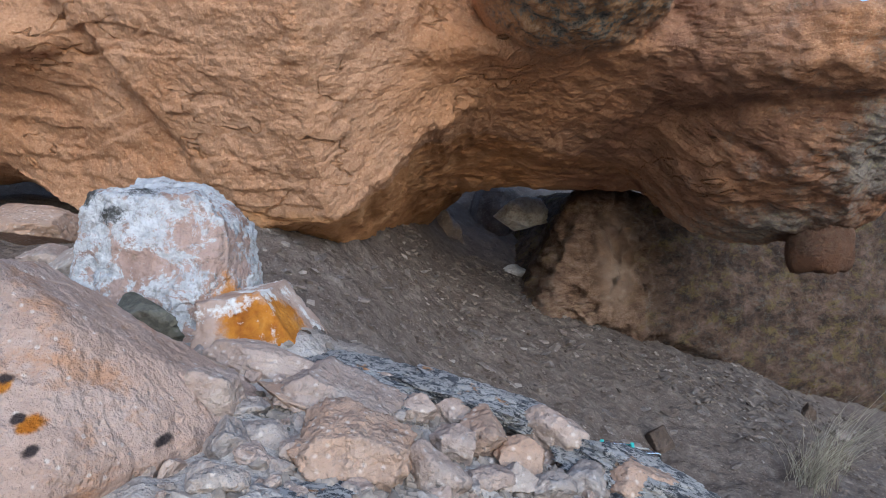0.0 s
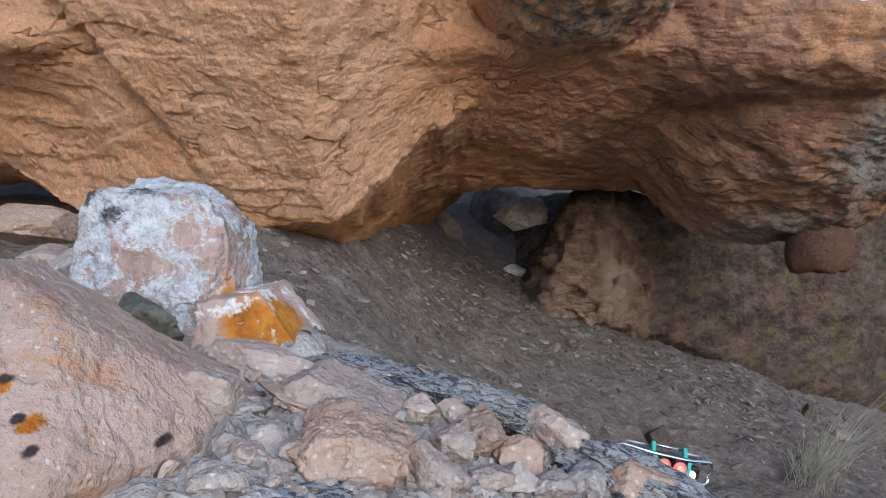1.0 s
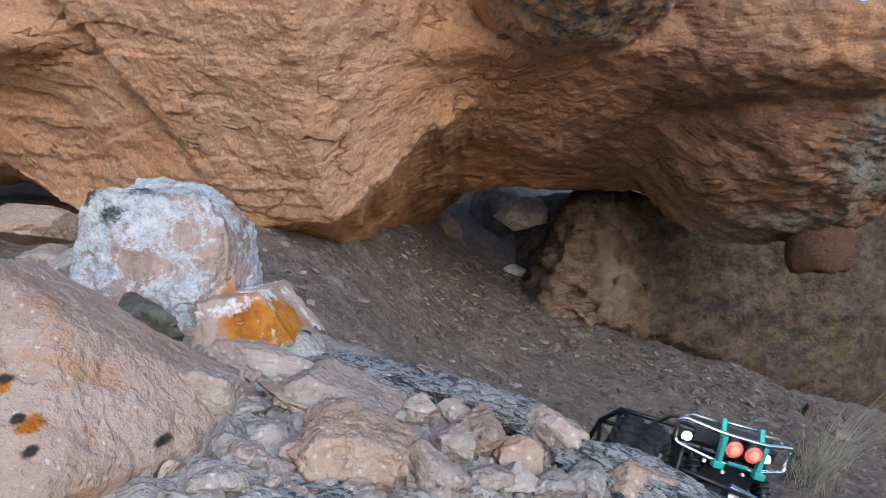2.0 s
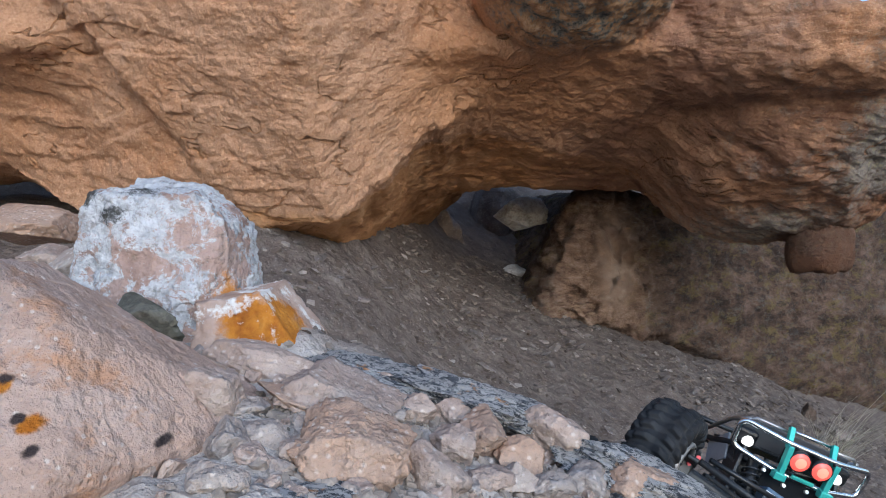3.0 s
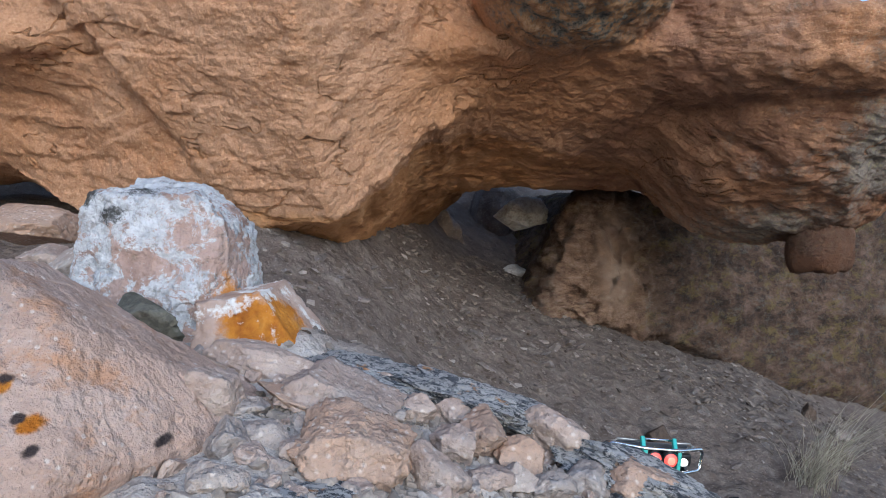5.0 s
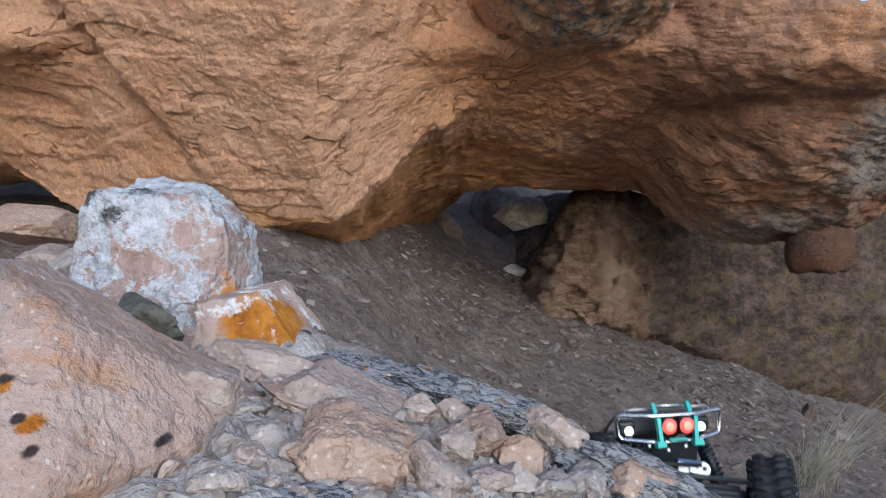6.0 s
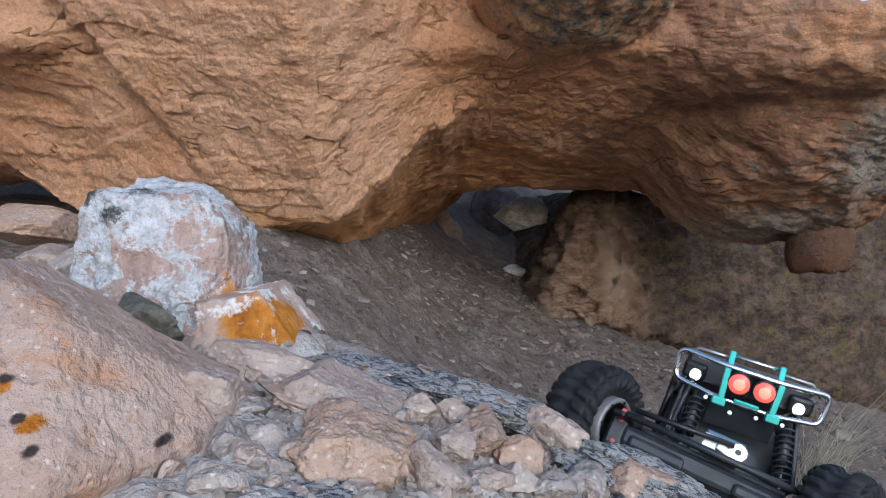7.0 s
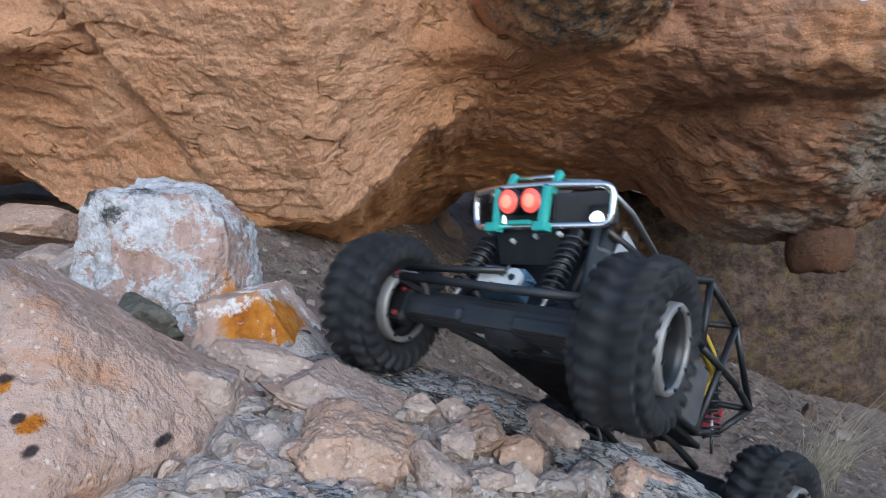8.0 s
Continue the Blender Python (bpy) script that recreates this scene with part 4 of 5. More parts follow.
def gravel(name, label, mat, count, box, sizes, flat, seed, cuts=2):
    """Grit too fine to count, in one mesh."""
    rs = np.random.RandomState(seed)
    d, quads = cube_dirs(cuts)
    x, y = rs.uniform(box[0], box[1], count), rs.uniform(box[2], box[3], count)
    p = np.stack([x, y, 0 * x], -1)
    keep = fbm(p * 5, 3, seed) + rs.uniform(-0.6, 0.6, count) > -0.1
    x, y, p = x[keep], y[keep], p[keep]
    count = len(x)
    z = ground_height(x, y) + 0.007 * fbm(p * 4, 3, 5) + 0.008 * fbm(p * 15, 4, 6, 0.6) + 0.002
    r = sizes[0] + (sizes[1] - sizes[0]) * rs.uniform(size=count) ** 3
    a = rs.uniform(0, math.tau, count)
    shape = d[None] * (1 + rs.uniform(-0.32, 0.32, (count, len(d), 1))) * np.stack([r, r * rs.uniform(0.5, 0.9, count), r * flat], -1)[:, None]
    c, s = np.cos(a)[:, None], np.sin(a)[:, None]
    v = np.stack([shape[..., 0] * c - shape[..., 1] * s, shape[..., 0] * s + shape[..., 1] * c, shape[..., 2]], -1)
    v[..., 2] += v[..., 0] * rs.normal(-0.3, 0.25, count)[:, None] + v[..., 1] * rs.normal(0.15, 0.25, count)[:, None]
    v = v + np.stack([x, y, z], -1)[:, None]
    q = (quads[None] + (np.arange(count) * len(d))[:, None, None]).reshape(-1, 4)
    me = grid_mesh(name, v.reshape(-1, 3), q)
    me.polygons.foreach_set("use_smooth", np.zeros(len(me.polygons), dtype=bool))
    me.materials.append(MAT[mat])
    tagged(new(name, me), label, "gravel", kind="stuff")


scatter_stones()
gravel("mound_gravel", "pale grit and chips between the rubble rocks", "chips", 9000, (-0.36, 0.34, 0.36, 0.74), (0.0018, 0.009), 0.7, 21)
gravel("dirt_gravel", "brown chips and grit strewn over the dirt", "grit", 30000, (-0.6, 1.5, 0.75, 2.4), (0.0018, 0.013), 0.4, 22, 1)


# ---- the crawler: a radio-controlled rock buggy, about 1:10 ----
def plain(name, colour, rough=0.5, metal=0.0, grain=30.0, vary=0.35, bump=0.15, dust=0.25):
    """Painted, moulded or bare material with a little dust and unevenness."""
    m, nt, b = material(name)
    n = Nodes(nt)
    a = n.noise(grain, 5, 0.65)
    c = n.mix(n.ramp(a, (0.35, 0.0), (0.7, vary)), colour, tuple(min(1.0, v * 0.55) for v in colour))
    d = n.noise(grain * 0.5, 4, 0.6, offset=(3, 3, 3))
    c = n.mix(n.ramp(d, (0.5, 0.0), (0.75, dust)), c, (0.30, 0.22, 0.17))
    b.inputs["Metallic"].default_value = metal
    finish(nt, b, c, n.bump(n.noise(grain * 6, 3, 0.6), bump, 0.0008), n.ramp(a, (0.3, rough * 0.8), (0.7, min(1.0, rough * 1.2))), 0.5)
    return m


def glowing(name, colour, strength):
    m, nt, b = material(name)
    b.inputs["Base Color"].default_value = (*colour, 1)
    b.inputs["Emission Color"].default_value = (*colour, 1)
    b.inputs["Emission Strength"].default_value = strength
    b.inputs["Roughness"].default_value = 0.2
    return m


MAT["rubber"] = plain("tyre_rubber", (0.0075, 0.0085, 0.011), 0.75, 0, 40, 0.4, 0.5, 0.03)
MAT["black"] = plain("black_powder_coat", (0.010, 0.011, 0.013), 0.42, 0, 60, 0.3, 0.2, 0.06)
MAT["nylon"] = plain("black_nylon", (0.015, 0.018, 0.023), 0.5, 0, 50, 0.3, 0.3, 0.08)
MAT["chrome"] = plain("polished_tube", (0.82, 0.83, 0.85), 0.22, 1.0, 60, 0.2, 0.05, 0.05)
MAT["steel"] = plain("bare_steel", (0.55, 0.54, 0.52), 0.38, 1.0, 60, 0.3, 0.1, 0.2)
MAT["ring"] = plain("brushed_ring", (0.29, 0.28, 0.275), 0.55, 0.6, 90, 0.35, 0.2, 0.3)
MAT["teal"] = plain("teal_anodised", (0.05, 0.46, 0.40), 0.35, 0.35, 60, 0.2, 0.05, 0.05)
MAT["panel"] = plain("grey_panel", (0.085, 0.09, 0.10), 0.45, 0.2, 40, 0.4, 0.1, 0.15)
# the gusset's grey, lightened so that its colour holds the reflected sky
MAT["sky_pale"] = plain("grey_lexan", (0.34, 0.36, 0.39), 0.35, 0.1, 60, 0.2, 0.05, 0.1)
MAT["silver"] = plain("pale_metal", (0.72, 0.72, 0.70), 0.4, 0.5, 60, 0.2, 0.1, 0.1)
MAT["yellow"] = plain("yellow_wire", (0.62, 0.43, 0.06), 0.5, 0, 60, 0.2, 0.05, 0.1)
MAT["blue"] = plain("blue_case", (0.05, 0.11, 0.19), 0.45, 0.1, 60, 0.3, 0.05, 0.2)
MAT["red"] = plain("red_anodised", (0.42, 0.05, 0.06), 0.4, 0.4, 60, 0.3, 0.05, 0.2)
MAT["red_glow"] = glowing("red_lamp_glow", (0.90, 0.10, 0.075), 0.95)
MAT["red_core"] = glowing("red_lamp_core", (1.0, 0.24, 0.16), 1.15)
MAT["white_glow"] = glowing("white_lamp_glow", (1.0, 0.97, 0.92), 2.2)


def part(name, bm, mat, parent, label="", smooth_faces=False):
    """Links a bmesh as one mesh under a thing or a part."""
    me = bpy.data.meshes.new(name)
    bmesh.ops.recalc_face_normals(bm, faces=bm.faces)
    bm.to_mesh(me)
    bm.free()
    for p in me.polygons:
        p.use_smooth = smooth_faces
    me.materials.append(MAT[mat])
    ob = new(name, me)
    ob.parent = parent
    return tagged(ob, label)


def add_tube(bm, pts, r, sides=10, closed=False):
    """A round tube along the points."""
    pts = [Vector(p) for p in pts]
    n = len(pts)
    rings, side = [], None
    for i, p in enumerate(pts):
        a = pts[(i - 1) % n] if closed or i else p
        b = pts[(i + 1) % n] if closed or i < n - 1 else p
        d = (b - a).normalized()
        if side is None:
            side = d.orthogonal().normalized()
        side = (side - d * side.dot(d)).normalized()
        up = d.cross(side)
        rings.append([bm.verts.new(p + r * (math.cos(k * math.tau / sides) * side + math.sin(k * math.tau / sides) * up)) for k in range(sides)])
    for i in range(n if closed else n - 1):
        u, v = rings[i], rings[(i + 1) % n]
        shift = 0
        if closed and i == n - 1:
            shift = min(range(sides), key=lambda s: (v[s].co - u[0].co).length)
        for k in range(sides):
            bm.faces.new((u[k], u[(k + 1) % sides], v[(k + 1 + shift) % sides], v[(k + shift) % sides]))
    if not closed:
        bm.faces.new(rings[0][::-1])
        bm.faces.new(rings[-1])
    return bm


def tube(pts, r, sides=10, closed=False):
    return add_tube(bmesh.new(), pts, r, sides, closed)


def add_box(bm, size, m=None, bevel=0.0):
    got = bmesh.ops.create_cube(bm, size=1.0, matrix=(m or Matrix()) @ Matrix.Diagonal((*size, 1)))
    if bevel:
        edges = list({e for v in got["verts"] for e in v.link_edges})
        bmesh.ops.bevel(bm, geom=edges, offset=bevel, segments=2, affect="EDGES", profile=0.5)
    return bm


def box(size, m=None, bevel=0.0015):
    return add_box(bmesh.new(), size, m, bevel)


def add_lathe(bm, profile, axis="X", sides=48, at=(0, 0, 0)):
    """Turns a profile of (along, radius) about an axis."""
    rings = []
    for u, r in profile:
        ring = []
        for k in range(sides):
            a = k * math.tau / sides
            v = (u, r * math.cos(a), r * math.sin(a))
            if axis == "Y":
                v = (v[1], v[0], v[2])
            elif axis == "Z":
                v = (v[1], v[2], v[0])
            ring.append(bm.verts.new(Vector(v) + Vector(at)))
        rings.append(ring)
    for u, v in zip(rings, rings[1:]):
        for k in range(sides):
            bm.faces.new((u[k], u[(k + 1) % sides], v[(k + 1) % sides], v[k]))
    return bm


def lathe(profile, axis="X", sides=48, at=(0, 0, 0)):
    return add_lathe(bmesh.new(), profile, axis, sides, at)


def arc_path(corners, r, steps=5, closed=True):
    """The corners joined by straight runs, each corner rounded."""
    pts = [Vector(c) for c in corners]
    out = []
    for i, p in enumerate(pts):
        if not closed and i in (0, len(pts) - 1):
            out.append(p)
            continue
        a, b = pts[i - 1], pts[(i + 1) % len(pts)]
        u, v = (a - p).normalized(), (b - p).normalized()
        s, e = p + u * r, p + v * r
        for k in range(steps + 1):
            t = k / steps
            out.append((1 - t) ** 2 * s + 2 * t * (1 - t) * p + t * t * e)
    return out


RADIUS, WIDTH, TRACK, BASE = 0.066, 0.054, 0.126, 0.35


def tyre_mesh(name):
    """A soft rock tyre in one moulded piece: rounded carcass, staggered chevron tread and shoulder lugs."""
    w, around, across = WIDTH / 2, 324, 46
    u = np.linspace(-1, 1, across)
    ang = u * 2.05
    px = w * np.sign(np.sin(ang)) * np.abs(np.sin(ang)) ** 0.62
    px = np.where(np.abs(ang) > math.pi / 2, np.sign(ang) * w * (1 - 0.42 * (np.abs(ang) - math.pi / 2) / 0.48), px)
    pr = 0.0455 + 0.0150 * np.sign(np.cos(ang)) * np.abs(np.cos(ang)) ** 0.7
    pr = np.where(np.abs(ang) > math.pi / 2, 0.0455 - 0.0150 * (np.abs(ang) - math.pi / 2) / 0.48, pr)
    A, U = np.meshgrid(np.arange(around) / around * math.tau, np.arange(across), indexing="ij")
    x, r, t = px[U], pr[U], np.abs(ang)[U]
    side = np.sign(ang)[U]
    count = 26
    phase = A * count / math.tau + 0.5 * (side > 0) + 0.9 * t / 1.6
    f = phase - np.floor(phase)
    block = smooth(f, 0.10, 0.20) * (1 - smooth(f, 0.66, 0.76))
    reach = smooth(t, 0.06, 0.14) * (1 - smooth(t, 1.52, 1.66))
    gap = 1 - smooth(t, 0.62, 0.68) * (1 - smooth(t, 0.76, 0.82))
    h = 0.0052 * block * reach * gap * (1 - 0.45 * smooth(t, 0.9, 1.5))
    nx, nr = np.sin(np.clip(ang, -1.57, 1.57))[U], np.cos(np.clip(ang, -1.57, 1.57))[U]
    x, r = x + h * nx, r + h * nr
    v = np.stack([x, r * np.cos(A), r * np.sin(A)], -1).reshape(-1, 3)
    i = np.arange(around)[:, None] * across + np.arange(across - 1)[None]
    j = ((np.arange(around)[:, None] + 1) % around) * across + np.arange(across - 1)[None]
    return grid_mesh(name, v, np.stack([i, i + 1, j + 1, j], -1).reshape(-1, 4))


def shared(name, source, parent, label=""):
    ob = new(name, source.data)
    ob.parent = parent
    return tagged(ob, label)


def build_wheel(parent, first=None):
    """Rim with its tyre, two clamping rings and a hub; later wheels share the first one's meshes."""
    if first:
        wheel = shared("wheel", first, parent)
        for c in first.children:
            o = shared(c.name.split(".")[0], c, wheel, c.get("label", ""))
            o.matrix_basis = c.matrix_basis.copy()
        return wheel
    w = WIDTH / 2
    bm = lathe([(-w * 0.72, 0.031), (-w * 0.72, 0.027), (-w * 0.2, 0.0245), (w * 0.25, 0.0245), (w * 0.72, 0.0268), (w * 0.95, 0.0280), (w * 0.95, 0.031)], "X", 48)
    wheel = part("wheel", bm, "black", parent, smooth_faces=True)
    for k in range(6):
        part("spoke", box((0.006, 0.0080, 0.024), Matrix.Rotation(k * math.tau / 6, 4, "X") @ pose(0.004, 0, 0.0145), 0.001), "black", wheel)
    me = tyre_mesh("tyre")
    me.materials.append(MAT["rubber"])
    tyre = new("tyre", me)
    tyre.parent = wheel
    tagged(tyre, "black rubber tyre with chunky lugs")
    for s in (-1, 1):
        ring = part("clamp_ring", lathe([(s * w * 0.90, 0.0280), (s * w * 0.98, 0.0280), (s * w * 1.04, 0.0286), (s * w * 1.04, 0.0322), (s * w * 0.98, 0.0335), (s * w * 0.66, 0.0335)], "X", 56), "ring", wheel, "brushed metal clamp ring", True)
        for k in range(8):
            a = k * math.tau / 8
            bm = lathe([(s * w * 1.03, 0.0001), (s * w * 1.03, 0.0015), (s * w * 1.10, 0.0015), (s * w * 1.10, 0.0001)], "X", 8, (0, 0.0298 * math.cos(a), 0.0298 * math.sin(a)))
            part("ring_bolt", bm, "black", wheel)
    part("hub", lathe([(-0.006, 0.0001), (-0.006, 0.0095), (0.010, 0.0085), (0.010, 0.005), (0.014, 0.0042), (0.014, 0.0001)], "X", 20), "nylon", wheel, "dark hub nut", True)
    return wheel


def build_axle(car, front):
    """Beam housing with its gear case, knuckles and rods."""
    bm = bmesh.new()
    add_box(bm, (0.190, 0.022, 0.024), pose(0, 0, 0), 0.006)
    add_box(bm, (0.060, 0.030, 0.014), pose(-0.055, 0, -0.004), 0.004)
    add_box(bm, (0.060, 0.030, 0.014), pose(0.055, 0, -0.004), 0.004)
    add_box(bm, (0.150, 0.010, 0.006), pose(0, 0.0, 0.014), 0.002)
    axle = part("axle", bm, "nylon", car, "black moulded axle beam")
    bm = lathe([(-0.020, 0.0001), (-0.020, 0.013), (-0.014, 0.019), (0.012, 0.019), (0.020, 0.013), (0.020, 0.0001)], "X", 28, (0.012, 0.008, 0))
    add_lathe(bm, [(0.0, 0.012), (0.040, 0.011), (0.040, 0.006), (0.050, 0.0055), (0.050, 0.0001)], "Y", 20, (0.012, 0.010, 0.002))
    part("gear_case", bm, "nylon", axle, smooth_faces=True)
    for s in (-1, 1):
        bm = box((0.020, 0.020, 0.036), pose(s * 0.100, 0, 0), 0.004)
        add_box(bm, (0.014, 0.034, 0.006), pose(s * 0.098, -0.012, 0.016, 0, 0, s * 20), 0.002)
        part("knuckle", bm, "black", axle)
        for y, z in ((-0.011, 0.012), (-0.011, -0.012), (-0.026, 0.020)):
            bm = lathe([(0, 0.0001), (0, 0.0024), (0.003, 0.0022), (0.003, 0.0001)], "Y", 10, (s * 0.099, y - 0.002, z))
            part("knuckle_bolt", bm, "red", axle, "red-tinted steel bolt")
    if front:
        part("tie_rod", tube([(-0.095, -0.026, 0.018), (0.095, -0.026, 0.018)], 0.0038, 10), "nylon", axle, "dark steering tie rod", True)
        part("drag_link", tube([(-0.088, -0.030, 0.025), (0.012, -0.026, 0.034)], 0.0030, 10), "black", axle, "", True)
        bm = box((0.040, 0.020, 0.024), pose(0.004, -0.008, 0.030), 0.002)
        add_box(bm, (0.052, 0.006, 0.003), pose(0.004, -0.008, 0.035), 0.0008)
        part("steering_servo", bm, "blue", axle, "dark blue steering servo case")
        part("servo_plate", box((0.014, 0.002, 0.014), pose(-0.010, -0.0195, 0.030), 0.0006), "silver", axle, "pale metal plate")
        bm = lathe([(0, 0.0001), (0, 0.0088), (-0.004, 0.0088), (-0.004, 0.0001)], "Y", 24, (0.018, -0.019, 0.030))
        add_box(bm, (0.022, 0.0036, 0.0085), pose(0.008, -0.021, 0.026, 0, 18, 0), 0.0015)
        part("servo_horn", bm, "silver", axle, "pale aluminium servo horn")
        part("horn_screw", lathe([(-0.0045, 0.0001), (-0.0045, 0.0030), (-0.006, 0.0026), (-0.006, 0.0001)], "Y", 12, (0.018, -0.019, 0.030)), "black", axle)
    return axle


def build_shock(car, top, foot):
    top, foot = Vector(top), Vector(foot)
    d = (foot - top)
    body = part("shock_absorber", tube([top, top + d * 0.6], 0.0065, 12), "black", car, "black coil-over shock absorber", True)
    part("shaft", tube([top + d * 0.6, foot], 0.0018, 8), "steel", body, "", True)
    q = d.to_track_quat("Z", "Y")
    pts = [top + q @ Vector((0.0092 * math.cos(a), 0.0092 * math.sin(a), d.length * (0.12 + 0.74 * a / (math.tau * 9)))) for a in [k * math.tau / 12 for k in range(12 * 9 + 1)]]
    part("spring", tube(pts, 0.0013, 6), "nylon", body, "dark coil spring", True)


LEAN = radians(30)


def bar_to_car(x, y, z):
    """From the light bar's own axes, which lean back, to the car's."""
    c, s = math.cos(LEAN), math.sin(LEAN)
    return Vector((x, y * c - z * s - 0.0112, y * s + z * c + 0.1113))


BAR = Matrix.Translation((0, -0.0112, 0.1113)) @ Matrix.Rotation(LEAN, 4, "X")


def build_light_bar(car):
    corners = [(-0.079, 0.028, 0.0125), (-0.030, 0.0065, 0.0135), (0.030, 0.0065, 0.0135), (0.079, 0.028, 0.0125),
               (0.077, 0.026, -0.0215), (0.030, 0.0035, -0.0225), (-0.030, 0.0035, -0.0225), (-0.077, 0.026, -0.0215)]
    loop = part("bumper_loop", tube([bar_to_car(*p) for p in arc_path(corners, 0.011)], 0.0030, 12, True), "chrome", car, "polished tubular bumper loop", True)
    part("top_rail", tube([bar_to_car(-0.026, 0.0249, 0.0225), bar_to_car(0.026, 0.0249, 0.0225)], 0.0020, 10), "chrome", loop, "", True)
    for s in (-1, 1):
        part("rear_rail", tube([bar_to_car(s * 0.026, 0.0249, 0.0190), bar_to_car(s * 0.060, 0.036, 0.0165), bar_to_car(s * 0.072, 0.040, 0.004)], 0.0017, 8), "steel", loop, "", True)
        bm = bmesh.new()
        add_box(bm, (0.0062, 0.0065, 0.024), BAR @ pose(s * 0.0260, 0.0175, 0.0165, -36, 0, 0), 0.0010)
        add_box(bm, (0.0064, 0.0085, 0.034), BAR @ pose(s * 0.0268, 0.0015, -0.0050, -10, s * 3, 0), 0.0010)
        br = part("bracket", bm, "teal", car, "teal anodised light bracket")
        part("bracket_foot", box((0.0140, 0.0110, 0.0085), BAR @ pose(s * 0.0275, -0.0040, -0.0235, -10, 0, 0), 0.0012), "teal", br)
        part("bracket_bolt", lathe([(-0.003, 0.0001), (-0.003, 0.0024), (0.002, 0.0024)], "Y", 12, bar_to_car(s * 0.0265, 0.0040, 0.0105)), "black", br)
        lamp = part("red_lamp", lathe([(0.014, 0.0001), (0.014, 0.0090), (0.004, 0.0121), (-0.002, 0.0121), (-0.002, 0.0108)], "Y", 32), "black", car, "round red lamp, lit", True)
        lamp.matrix_basis = BAR @ pose(s * 0.0130, 0, 0)
        part("lens", lathe([(-0.0015, 0.0110), (-0.0038, 0.0086), (-0.0046, 0.0062)], "Y", 32), "red_glow", lamp, "glowing red lens", True)
        part("lens_core", lathe([(-0.0046, 0.0062), (-0.0056, 0.0035), (-0.0058, 0.0001)], "Y", 24), "red_core", lamp, "bright centre of the lens", True)
        led = part("white_lamp", box((0.026, 0.012, 0.020), BAR @ pose(s * 0.057, 0.045, -0.012, 0, 0, s * 6), 0.004), "black", car, "small white lamp in a black pod, lit")
        part("lens", lathe([(0.004, 0.0001), (0.004, 0.0060), (-0.0015, 0.0060), (-0.0030, 0.0045), (-0.0034, 0.0001)], "Y", 28, bar_to_car(s * 0.0555, 0.0370, -0.0145)), "white_glow", led, "glowing white lens", True)
    part("lamp_tie", box((0.026, 0.0040, 0.0045), BAR @ pose(0, -0.0010, -0.0190), 0.0010), "teal", car, "teal tie bar under the lamps")
    part("lamp_back", box((0.052, 0.0030, 0.030), BAR @ pose(0, 0.0170, -0.002), 0.001), "black", car)
    part("grille", box((0.128, 0.0020, 0.030), BAR @ pose(0, 0.0500, -0.005), 0.001), "panel", car, "dark smoked grille panel")


